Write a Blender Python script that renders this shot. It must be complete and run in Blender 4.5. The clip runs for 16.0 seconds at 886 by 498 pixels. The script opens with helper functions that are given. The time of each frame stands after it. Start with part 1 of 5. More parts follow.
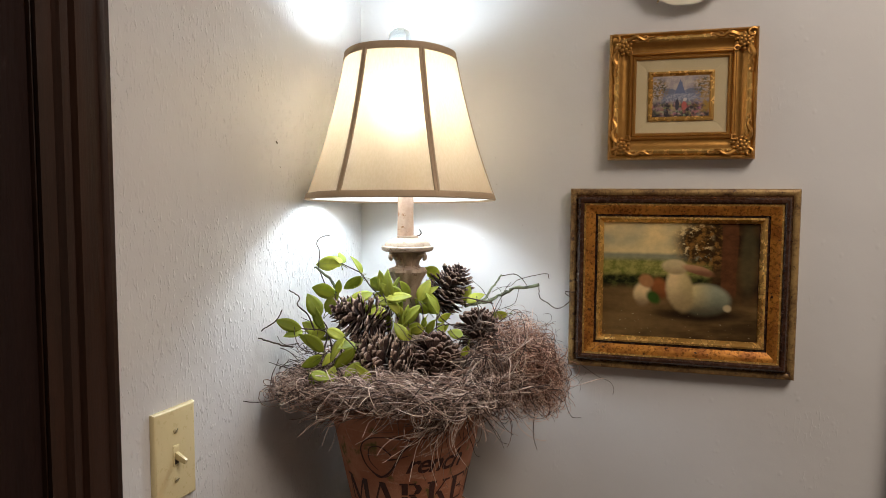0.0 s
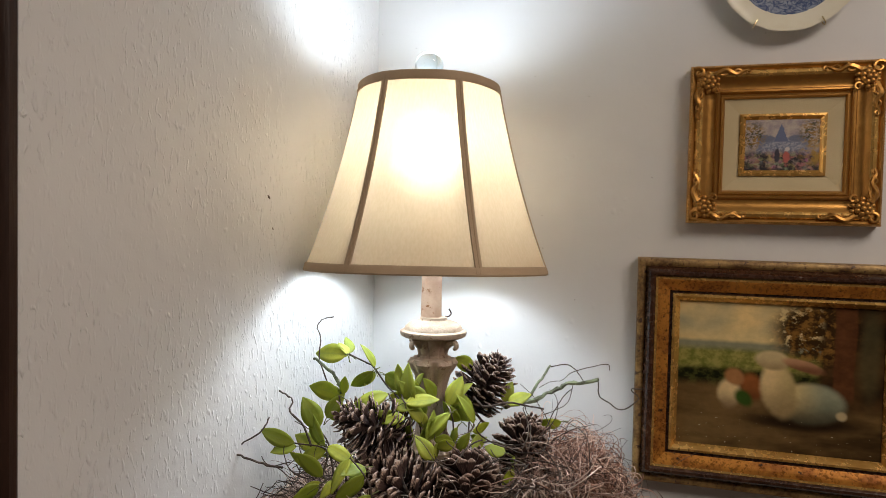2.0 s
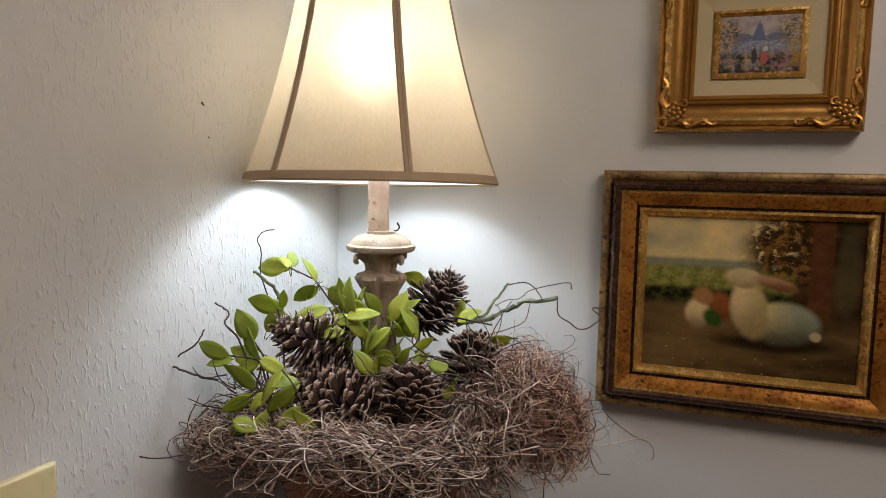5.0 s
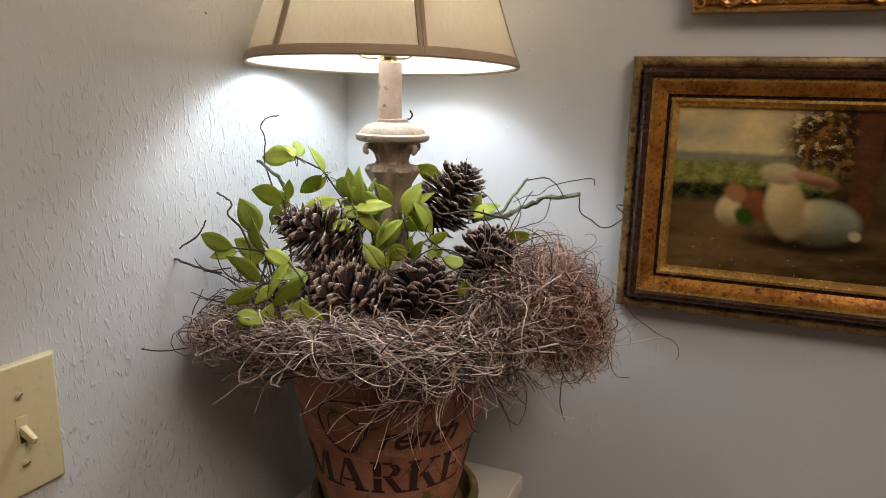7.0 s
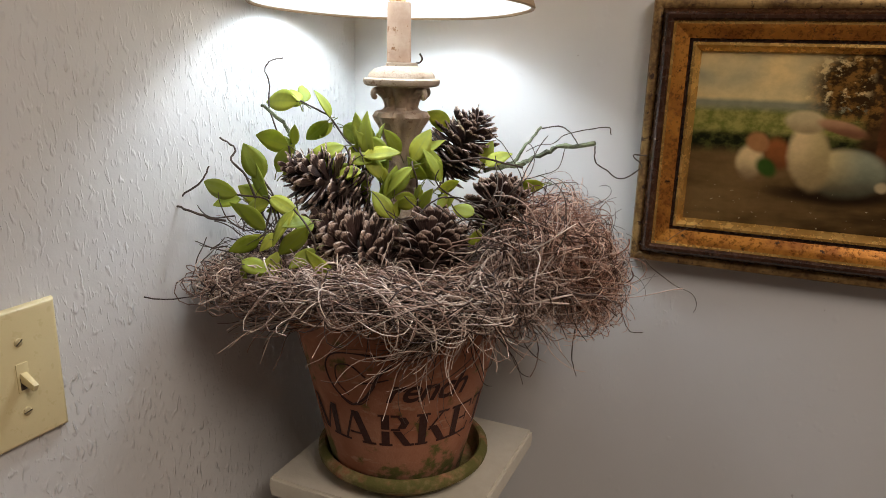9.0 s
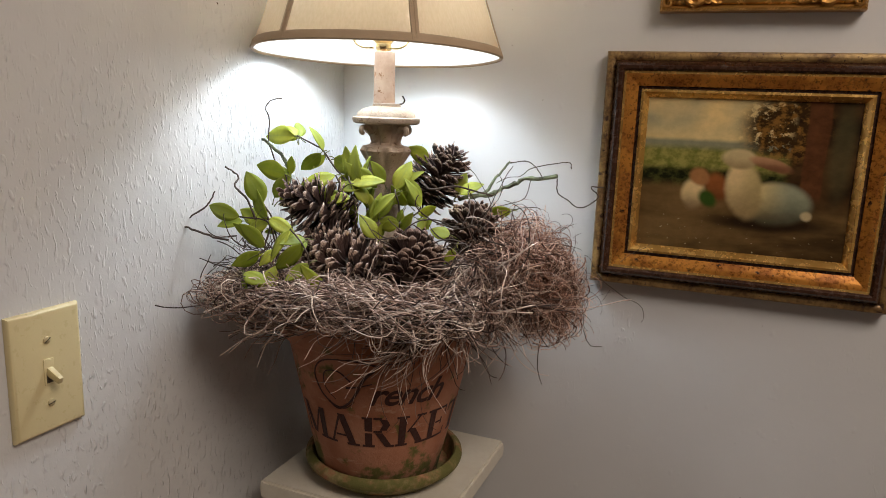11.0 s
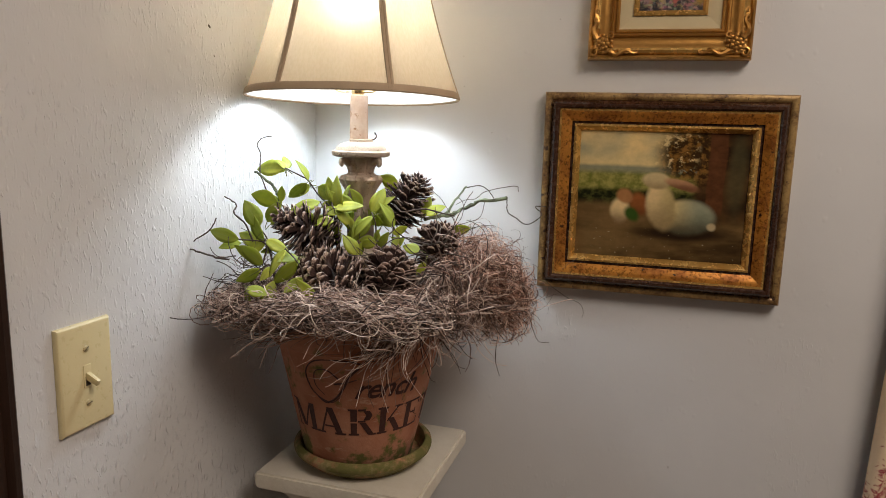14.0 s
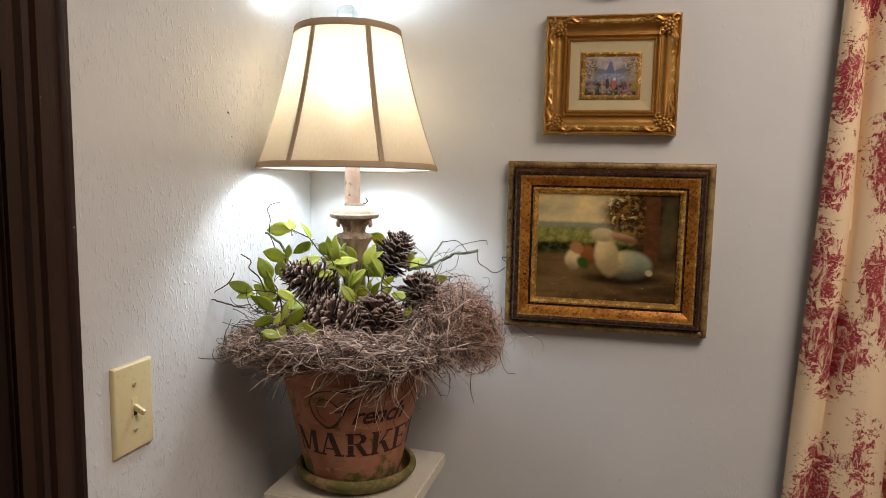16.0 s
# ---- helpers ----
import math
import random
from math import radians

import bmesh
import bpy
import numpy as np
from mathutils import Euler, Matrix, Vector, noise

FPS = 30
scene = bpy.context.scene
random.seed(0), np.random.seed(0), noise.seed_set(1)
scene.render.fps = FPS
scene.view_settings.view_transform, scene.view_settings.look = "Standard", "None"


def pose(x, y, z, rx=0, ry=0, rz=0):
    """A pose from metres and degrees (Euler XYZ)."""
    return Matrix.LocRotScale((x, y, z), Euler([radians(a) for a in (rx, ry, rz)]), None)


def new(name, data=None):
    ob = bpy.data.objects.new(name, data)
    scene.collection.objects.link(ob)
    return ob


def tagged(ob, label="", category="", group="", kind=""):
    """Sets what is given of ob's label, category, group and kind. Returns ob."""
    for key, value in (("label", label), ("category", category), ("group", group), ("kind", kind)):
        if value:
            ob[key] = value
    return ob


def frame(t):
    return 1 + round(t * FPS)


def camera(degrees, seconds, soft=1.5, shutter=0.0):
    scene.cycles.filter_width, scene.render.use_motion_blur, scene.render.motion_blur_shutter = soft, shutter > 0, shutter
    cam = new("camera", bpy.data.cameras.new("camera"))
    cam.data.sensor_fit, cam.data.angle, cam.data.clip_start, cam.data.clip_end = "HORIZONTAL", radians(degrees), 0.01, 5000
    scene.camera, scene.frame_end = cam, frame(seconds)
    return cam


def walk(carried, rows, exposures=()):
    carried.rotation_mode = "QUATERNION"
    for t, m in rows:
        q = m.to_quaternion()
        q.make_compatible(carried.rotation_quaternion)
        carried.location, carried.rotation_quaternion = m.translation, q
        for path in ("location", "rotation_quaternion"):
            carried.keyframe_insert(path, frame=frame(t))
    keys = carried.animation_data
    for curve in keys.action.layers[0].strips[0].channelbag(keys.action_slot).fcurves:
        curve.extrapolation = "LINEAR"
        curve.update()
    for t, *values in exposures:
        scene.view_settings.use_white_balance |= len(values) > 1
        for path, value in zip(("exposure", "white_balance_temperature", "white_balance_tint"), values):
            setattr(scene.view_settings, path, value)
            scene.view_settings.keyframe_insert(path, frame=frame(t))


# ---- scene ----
cam = camera(63.7, 16.0, soft=0.6)
METRES, EYE, TILT, LEAN, TURN = 1.0, 1.5, 0.0, 0.0, 16.7
ROWS = [
    (0.0, 0.0, 0.0, 0.0, 0.02, -4.3, -0.27),
    (0.5, 0.0105, 0.0606, -0.0006, 0.94, -3.92, -0.51),
    (1.0, -0.0044, 0.1344, 0.0121, 1.12, -3.37, -0.77),
    (1.5, -0.0348, 0.1945, 0.0308, 0.75, -2.42, -1.04),
    (2.0, -0.0384, 0.2454, 0.0508, 0.55, -2.02, -1.28),
    (2.5, -0.0146, 0.2872, 0.0521, 0.65, -2.2, -1.4),
    (3.0, 0.0144, 0.2954, 0.0541, 1.13, -2.6, -1.34),
    (5.5, 0.0751, 0.2892, -0.0021, 4.29, -7.67, -0.95),
    (6.0, 0.0736, 0.3031, -0.0094, 4.56, -9.22, -1.05),
    (6.5, 0.0693, 0.3204, -0.024, 4.73, -10.87, -1.18),
    (7.0, 0.0665, 0.3273, -0.0323, 4.88, -12.47, -1.27),
    (7.5, 0.0565, 0.3363, -0.029, 5.08, -13.97, -1.32),
    (8.0, 0.053, 0.3441, -0.032, 5.25, -15.14, -1.34),
    (8.5, 0.0569, 0.3502, -0.0451, 5.59, -15.62, -1.36),
    (11.0, 0.0751, 0.2492, -0.0615, 4.15, -11.47, -2.09),
    (11.5, 0.0681, 0.2072, -0.0608, 3.01, -10.87, -1.71),
    (12.0, 0.0718, 0.1741, -0.0601, 1.8, -10.54, -1.43),
    (12.5, 0.0666, 0.148, -0.0539, 0.97, -10.46, -1.32),
    (13.0, 0.061, 0.133, -0.0527, 0.4, -10.48, -1.39),
    (13.5, 0.0652, 0.1441, -0.0573, -0.19, -10.44, -1.47),
    (14.0, 0.039, 0.104, -0.0392, -1.1, -9.95, -1.45),
    (14.5, 0.0259, 0.048, -0.0287, -2.02, -9.53, -1.37),
    (15.0, 0.0166, -0.01, -0.0151, -2.91, -8.76, -1.22),
    (15.5, 0.0132, -0.044, -0.0065, -3.49, -7.9, -1.13),
    (16.0, 0.0118, -0.0746, 0.0054, -3.78, -6.84, -1.05),
]
EXPOSURES = [(0.0, 0.10), (1.5, 0.0), (2.0, -0.12), (3.0, -0.30), (5.5, -0.26), (6.5, -0.25), (8.5, -0.02), (12.5, 0.06), (16.0, 0.22)]
walk(cam, [(t, pose(0, 0, EYE, TILT, LEAN, TURN) @ pose(METRES * x, METRES * y, METRES * z, 90 + pitch, roll, yaw)) for t, x, y, z, yaw, pitch, roll in ROWS], EXPOSURES)

# ---- light ----
world = bpy.data.worlds.new("world")
scene.world = world
world.use_nodes = True
world.node_tree.nodes["Background"].inputs[0].default_value = (0.5, 0.55, 0.6, 1)
world.node_tree.nodes["Background"].inputs[1].default_value = 0.01

LAMP = Vector((-0.374, 1.053, 0))          # the upright axis of pot and lamp
SHADE = Vector((-0.385, 1.049, 0))         # the shade sits a little askew
BULB_Z = 1.640


def point_light(name, place, watts, color, radius):
    data = bpy.data.lights.new(name, "POINT")
    data.energy, data.color, data.shadow_soft_size = watts, color, radius
    ob = new(name, data)
    ob.matrix_world = Matrix.Translation(place)
    return ob


point_light("bulb_light", (SHADE.x, SHADE.y, BULB_Z), 5.7, (0.75, 0.88, 1.0), 0.045)

# unseen room light, assumed from the curtain's shadow; place and size tuned as fill
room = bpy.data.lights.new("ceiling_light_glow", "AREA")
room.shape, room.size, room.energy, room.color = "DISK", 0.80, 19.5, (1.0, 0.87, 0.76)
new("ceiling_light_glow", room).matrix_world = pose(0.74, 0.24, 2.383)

# ---- materials ----


def nodes_of(name):
    m = bpy.data.materials.new(name)
    m.use_nodes = True
    t = m.node_tree
    return m, t, t.nodes["Principled BSDF"]


def node(t, kind, ins=(), **props):
    n = t.nodes.new(kind)
    for k, v in props.items():
        if k == "operation":
            n.operation = v
        elif k == "blend_type":
            n.blend_type = v
        elif k == "data_type":
            n.data_type = v
        elif k == "feature":
            n.feature = v
        elif k == "wave_type":
            n.wave_type = v
        elif k == "bands_direction":
            n.bands_direction = v
    for key, v in (ins.items() if isinstance(ins, dict) else enumerate(ins)):
        if isinstance(v, bpy.types.NodeSocket):
            t.links.new(v, n.inputs[key])
        elif v is not None:
            n.inputs[key].default_value = v
    return n


def calc(t, op, a, b=None, c=None):
    return node(t, "ShaderNodeMath", [a, b, c], operation=op).outputs[0]


def mix(t, fac, a, b, mode="MIX"):
    n = t.nodes.new("ShaderNodeMix")
    n.data_type, n.blend_type = "RGBA", mode
    for i, v in ((0, fac), (6, a), (7, b)):
        if isinstance(v, bpy.types.NodeSocket):
            t.links.new(v, n.inputs[i])
        elif i == 0:
            n.inputs[i].default_value = v
        else:
            n.inputs[i].default_value = (*v, 1)
    return n.outputs[2]


def ramp(t, fac, lo, hi, a=0.0, b=1.0):
    n = t.nodes.new("ShaderNodeMapRange")
    n.interpolation_type = "SMOOTHSTEP"
    t.links.new(fac, n.inputs[0])
    for i, v in ((1, lo), (2, hi), (3, a), (4, b)):
        n.inputs[i].default_value = v
    return n.outputs[0]


def coords(t, scale=(1, 1, 1), kind="Object"):
    c = t.nodes.new("ShaderNodeTexCoord")
    m = t.nodes.new("ShaderNodeMapping")
    m.inputs["Scale"].default_value = scale
    t.links.new(c.outputs[kind], m.inputs[0])
    return m.outputs[0]


def noisy(t, vec, scale, detail=3.0, rough=0.55, distort=0.0):
    return node(t, "ShaderNodeTexNoise", {"Vector": vec, "Scale": scale, "Detail": detail, "Roughness": rough, "Distortion": distort}).outputs[0]


def bump(t, height, dist, strength=1.0, normal=None):
    n = node(t, "ShaderNodeBump", {"Strength": strength, "Distance": dist, "Height": height})
    if normal is not None:
        t.links.new(normal, n.inputs["Normal"])
    return n.outputs[0]


def surface(name, base, other, rough=0.5, metal=0.0, big=8.0, fine=120.0, amount=0.6, relief=0.0005, stretch=(1, 1, 1), wear=None, wear_at=0.62, coat=0.0, sub=None):
    """A surface of two tones at two scales, with fine relief and, if given, worn spots of a third tone."""
    m, t, p = nodes_of(name)
    v = coords(t, stretch)
    a, b = noisy(t, v, big, 4), noisy(t, v, fine, 4, 0.65)
    f = calc(t, "ADD", calc(t, "MULTIPLY", a, 0.6), calc(t, "MULTIPLY", b, 0.4))
    c = mix(t, ramp(t, f, 0.5 - 0.22 / max(amount, 0.05) * 0.6, 0.5 + 0.22 / max(amount, 0.05) * 0.6), base, other)
    if wear:
        w = ramp(t, noisy(t, v, fine * 0.45, 6, 0.7), wear_at, wear_at + 0.06)
        c = mix(t, w, c, wear)
    t.links.new(c, p.inputs["Base Color"])
    p.inputs["Metallic"].default_value = metal
    t.links.new(ramp(t, b, 0.3, 0.7, rough * 0.8, min(1.0, rough * 1.2)), p.inputs["Roughness"])
    p.inputs["Coat Weight"].default_value = coat
    if relief:
        t.links.new(bump(t, b, relief), p.inputs["Normal"])
    return m


def wall_material(name, rough_share, base_share, height):
    """Pale grey emulsion over a drip-textured ground; rough_share says how much of it is textured."""
    m, t, p = nodes_of(name)
    v = coords(t)
    tint = mix(t, ramp(t, noisy(t, v, 3.0, 3), 0.3, 0.7), (0.630, 0.618, 0.606), (0.680, 0.668, 0.655))
    tint = mix(t, calc(t, "MULTIPLY", ramp(t, noisy(t, v, 130.0, 2), 0.76, 0.80), 0.7), tint, (0.40, 0.37, 0.35))
    t.links.new(tint, p.inputs["Base Color"])
    p.inputs["Roughness"].default_value = 0.33
    # paint runs, longer than wide, in patches, and small blobs
    drips = noisy(t, coords(t, (215, 215, 84)), 1.0, 1.4, 0.45, 0.5)
    runs = ramp(t, drips, 0.53, 0.80)
    where = ramp(t, noisy(t, v, 5.0, 2), 0.62 - 0.3 * rough_share, 0.80 - 0.3 * rough_share, base_share, 1.0)
    blobs = node(t, "ShaderNodeTexVoronoi", {"Vector": coords(t, (1, 1, 0.7)), "Scale": 80.0}).outputs["Distance"]
    spots = calc(t, "MULTIPLY", ramp(t, blobs, 0.0, 0.36, 1.0, 0.0), ramp(t, noisy(t, v, 34.0, 1), 0.60 - 0.08 * rough_share, 0.68 - 0.08 * rough_share))
    h = calc(t, "ADD", calc(t, "MULTIPLY", runs, where), calc(t, "MULTIPLY", spots, 0.55))
    h = calc(t, "ADD", h, calc(t, "MULTIPLY", noisy(t, v, 300.0, 2), 0.10))
    h = calc(t, "ADD", h, calc(t, "MULTIPLY", noisy(t, v, 16.0, 2), 2.0))
    t.links.new(bump(t, h, height), p.inputs["Normal"])
    return m


WALL = wall_material("drip_textured_wall_paint", 0.85, 0.14, 0.00115)
WALL_SMOOTH = wall_material("lightly_textured_wall_paint", 0.15, 0.04, 0.0006)
WHITE = surface("white_ceiling_paint", (0.74, 0.73, 0.71), (0.8, 0.79, 0.77), 0.8, relief=0.001)
FLOOR = surface("brown_carpet", (0.16, 0.11, 0.08), (0.22, 0.16, 0.12), 0.95, relief=0.003, fine=400)
DARK_WOOD = surface("dark_stained_wood", (0.012, 0.0050, 0.0026), (0.034, 0.0130, 0.0065), 0.42, big=6, fine=60, stretch=(6, 6, 0.5), relief=0.0003, coat=0.04)
DOOR_WOOD = surface("dark_red_brown_door_wood", (0.009, 0.0025, 0.0015), (0.016, 0.005, 0.003), 0.7, big=5, fine=50, stretch=(5, 5, 0.4), relief=0.0003)
for wood, gloss in ((DARK_WOOD, 0.4), (DOOR_WOOD, 0.25)):
    wood.node_tree.nodes["Principled BSDF"].inputs["Specular IOR Level"].default_value = gloss
IVORY = surface("ivory_plastic", (0.68, 0.57, 0.31), (0.70, 0.59, 0.33), 0.32, amount=0.3, relief=0.0001)
SCREW = surface("painted_screw_head", (0.62, 0.52, 0.3), (0.55, 0.45, 0.25), 0.35, metal=0.3)
SLOT = surface("dark_slot", (0.05, 0.035, 0.02), (0.07, 0.05, 0.03), 0.7)
PLASTER = surface("aged_cream_painted_plaster", (0.62, 0.56, 0.45), (0.72, 0.67, 0.57), 0.6, big=9, fine=90, relief=0.0012, wear=(0.34, 0.29, 0.22), wear_at=0.68)
GOLD = surface("antique_gold_leaf", (0.32, 0.145, 0.030), (0.52, 0.27, 0.065), 0.36, metal=0.75, big=7, fine=110, amount=0.35, relief=0.00006, wear=(0.10, 0.04, 0.012), wear_at=0.78)
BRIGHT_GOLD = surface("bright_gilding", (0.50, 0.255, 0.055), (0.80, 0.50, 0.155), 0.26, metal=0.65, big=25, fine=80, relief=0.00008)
SPECK_GOLD = surface("speckled_bronze_gold", (0.27, 0.088, 0.012), (0.56, 0.23, 0.034), 0.30, metal=0.5, big=34, fine=200, amount=1.0, relief=0.0003, wear=(0.030, 0.012, 0.006), wear_at=0.60, coat=0.25)
WORN_GOLD = surface("rubbed_gold_edge", (0.44, 0.28, 0.105), (0.13, 0.066, 0.024), 0.42, metal=0.35, big=30, fine=220, amount=1.0, relief=0.0006, wear=(0.06, 0.03, 0.02), wear_at=0.58)
UMBER = surface("dark_umber_moulding", (0.018, 0.006, 0.003), (0.058, 0.021, 0.008), 0.26, big=14, fine=110, relief=0.0002, coat=0.05)
LINEN = surface("cream_linen_liner", (0.50, 0.40, 0.225), (0.56, 0.46, 0.28), 0.85, big=12, fine=600, relief=0.0003)
CHINA = surface("cream_glazed_china", (0.72, 0.66, 0.50), (0.77, 0.72, 0.58), 0.2, big=10, fine=60, relief=0.0002, coat=0.4)
WIRE = surface("brass_wire", (0.75, 0.6, 0.35), (0.8, 0.68, 0.42), 0.25, metal=1.0)
BRASS = surface("brass", (0.7, 0.5, 0.22), (0.8, 0.6, 0.3), 0.3, metal=1.0)
TRIM = surface("tan_braid_trim", (0.40, 0.285, 0.175), (0.48, 0.35, 0.225), 0.8, big=20, fine=700, relief=0.0003)
STONE = surface("weathered_beige_resin", (0.31, 0.215, 0.145), (0.46, 0.35, 0.255), 0.75, big=40, fine=260, relief=0.0008, wear=(0.24, 0.15, 0.09), wear_at=0.58)
PINK_STONE = surface("distressed_pinkish_candle_sleeve", (0.42, 0.255, 0.17), (0.55, 0.39, 0.285), 0.7, big=45, fine=220, relief=0.0006, wear=(0.26, 0.12, 0.05), wear_at=0.57)
BARK = surface("grey_brown_bark", (0.055, 0.036, 0.026), (0.11, 0.078, 0.058), 0.85, big=60, fine=400, relief=0.0008)
LICHEN = surface("bark_with_pale_green_lichen", (0.060, 0.060, 0.038), (0.25, 0.29, 0.17), 0.9, big=90, fine=400, amount=1.0, relief=0.0015)
STALK = surface("olive_leaf_stalk", (0.11, 0.12, 0.03), (0.20, 0.20, 0.06), 0.6, big=60, fine=300)
# the pot's filling, and the added ring that darkens the nest's gaps
FILLING_AND_BLOCKER = surface("moss_filling_and_gap_blocker", (0.035, 0.026, 0.018), (0.07, 0.055, 0.035), 0.95, big=40, fine=300, relief=0.004)
LETTER = surface("dark_brown_stencil_paint", (0.045, 0.014, 0.010), (0.065, 0.022, 0.016), 0.7, big=40, fine=300, relief=0.0003)


def terracotta(name, green_lo, green_hi, aged, damp):
    """Clay with blotches of moss, which grows thicker from the damp foot upwards; aged is the share of tan bloom."""
    m, t, p = nodes_of(name)
    v = coords(t)
    c = mix(t, ramp(t, noisy(t, v, 18.0, 4), 0.35, 0.65), (0.37, 0.140, 0.072), (0.47, 0.215, 0.125))
    c = mix(t, ramp(t, noisy(t, coords(t, (1, 1, 3)), 30.0, 5, 0.7), 0.56, 0.70), c, (0.50, 0.28, 0.175))
    c = mix(t, calc(t, "MULTIPLY", ramp(t, noisy(t, v, 42.0, 4, 0.65), 0.36, 0.56), aged), c, (0.33, 0.255, 0.115))
    foot = ramp(t, node(t, "ShaderNodeSeparateXYZ", [v]).outputs[2], 0.02, 0.075, damp, 0.0)
    stain = calc(t, "ADD", noisy(t, v, 24.0, 5, 0.65), foot)
    c = mix(t, ramp(t, stain, green_lo, green_hi), c, (0.125, 0.118, 0.028))
    t.links.new(c, p.inputs["Base Color"])
    p.inputs["Roughness"].default_value = 0.85
    t.links.new(bump(t, noisy(t, v, 260.0, 4, 0.6), 0.0008), p.inputs["Normal"])
    return m


TERRACOTTA = terracotta("stained_terracotta", 0.58, 0.70, 0.0, 0.11)
MOSSY_CLAY = terracotta("mossy_green_terracotta", 0.36, 0.58, 0.95, 0.0)


def shade_fabric():
    m, t, p = nodes_of("cream_silk_shade_fabric")
    out = t.nodes["Material Output"]
    v = coords(t, (1, 1, 0.08))
    c = mix(t, ramp(t, noisy(t, v, 420.0, 2), 0.3, 0.7), (0.53, 0.40, 0.265), (0.58, 0.45, 0.31))
    d = node(t, "ShaderNodeBsdfDiffuse", {"Color": c})
    glow = mix(t, 0.75, c, (0.98, 0.74, 0.47))
    thin = node(t, "ShaderNodeBsdfTranslucent", {"Color": glow})
    # the weave lets part of the light straight on
    onward = node(t, "ShaderNodeBsdfRefraction", {"Color": glow, "Roughness": 0.55, "IOR": 1.25})
    through_cloth = node(t, "ShaderNodeMixShader", {0: 0.55, 1: thin.outputs[0], 2: onward.outputs[0]})
    s = node(t, "ShaderNodeMixShader", {0: 0.40, 1: d.outputs[0], 2: through_cloth.outputs[0]})
    t.links.new(s.outputs[0], out.inputs[0])
    return m


FABRIC = shade_fabric()


def lining_material():
    m, t, p = nodes_of("white_shade_lining")
    c = mix(t, ramp(t, noisy(t, coords(t), 300.0, 2), 0.3, 0.7), (0.80, 0.79, 0.77), (0.84, 0.83, 0.81))
    d = node(t, "ShaderNodeBsdfDiffuse", {"Color": c})
    thin = node(t, "ShaderNodeBsdfTranslucent", {"Color": c})
    onward = node(t, "ShaderNodeBsdfRefraction", {"Color": c, "Roughness": 0.6, "IOR": 1.25})
    through_cloth = node(t, "ShaderNodeMixShader", {0: 0.45, 1: thin.outputs[0], 2: onward.outputs[0]})
    s = node(t, "ShaderNodeMixShader", {0: 0.44, 1: d.outputs[0], 2: through_cloth.outputs[0]})
    t.links.new(s.outputs[0], t.nodes["Material Output"].inputs[0])
    return m


LINING = lining_material()


def glass(name, color, rough=0.02):
    m, t, p = nodes_of(name)
    p.inputs["Base Color"].default_value = (*color, 1)
    p.inputs["Transmission Weight"].default_value = 1.0
    p.inputs["Roughness"].default_value = rough
    p.inputs["IOR"].default_value = 1.5
    return m


CRYSTAL = glass("clear_blue_crystal", (0.80, 0.92, 1.0))
FROSTED = glass("frosted_bulb_glass", (1.0, 1.0, 1.0), 0.4)


def leaf_material():
    m, t, p = nodes_of("fresh_yellow_green_leaf")
    info = t.nodes.new("ShaderNodeObjectInfo")
    v = coords(t)
    c = mix(t, info.outputs["Random"], (0.22, 0.29, 0.022), (0.62, 0.64, 0.075))
    c = mix(t, ramp(t, noisy(t, v, 55.0, 3), 0.4, 0.7), c, (0.36, 0.41, 0.05))
    x = node(t, "ShaderNodeSeparateXYZ", [v]).outputs[1]
    rib = ramp(t, calc(t, "ABSOLUTE", x), 0.0003, 0.0012, 1.0, 0.0)
    c = mix(t, calc(t, "MULTIPLY", rib, 0.35), c, (0.34, 0.40, 0.09))
    t.links.new(c, p.inputs["Base Color"])
    p.inputs["Roughness"].default_value = 0.58
    thin = node(t, "ShaderNodeBsdfTranslucent", {"Color": mix(t, 0.5, c, (0.45, 0.55, 0.06))})
    s = node(t, "ShaderNodeMixShader", {0: 0.36, 1: p.outputs[0], 2: thin.outputs[0]})
    t.links.new(s.outputs[0], t.nodes["Material Output"].inputs[0])
    t.links.new(bump(t, noisy(t, v, 400.0, 2), 0.0002), p.inputs["Normal"])
    return m


LEAF = leaf_material()


def strand_material(name, dark, mid, pale):
    m, t, p = nodes_of(name)
    g = t.nodes.new("ShaderNodeNewGeometry")
    r = g.outputs["Random Per Island"]
    c = mix(t, ramp(t, r, 0.05, 0.50), dark, mid)
    c = mix(t, ramp(t, r, 0.45, 0.92), c, pale)
    c = mix(t, ramp(t, noisy(t, coords(t), 260.0, 2), 0.58, 0.80), c, dark)
    t.links.new(c, p.inputs["Base Color"])
    p.inputs["Roughness"].default_value = 0.75
    return m


STRAND = strand_material("dry_grey_brown_fibre", (0.040, 0.020, 0.015), (0.36, 0.225, 0.170), (0.90, 0.73, 0.62))
RED_STRAND = strand_material("dry_reddish_brown_fibre", (0.060, 0.024, 0.016), (0.40, 0.200, 0.135), (0.92, 0.66, 0.52))


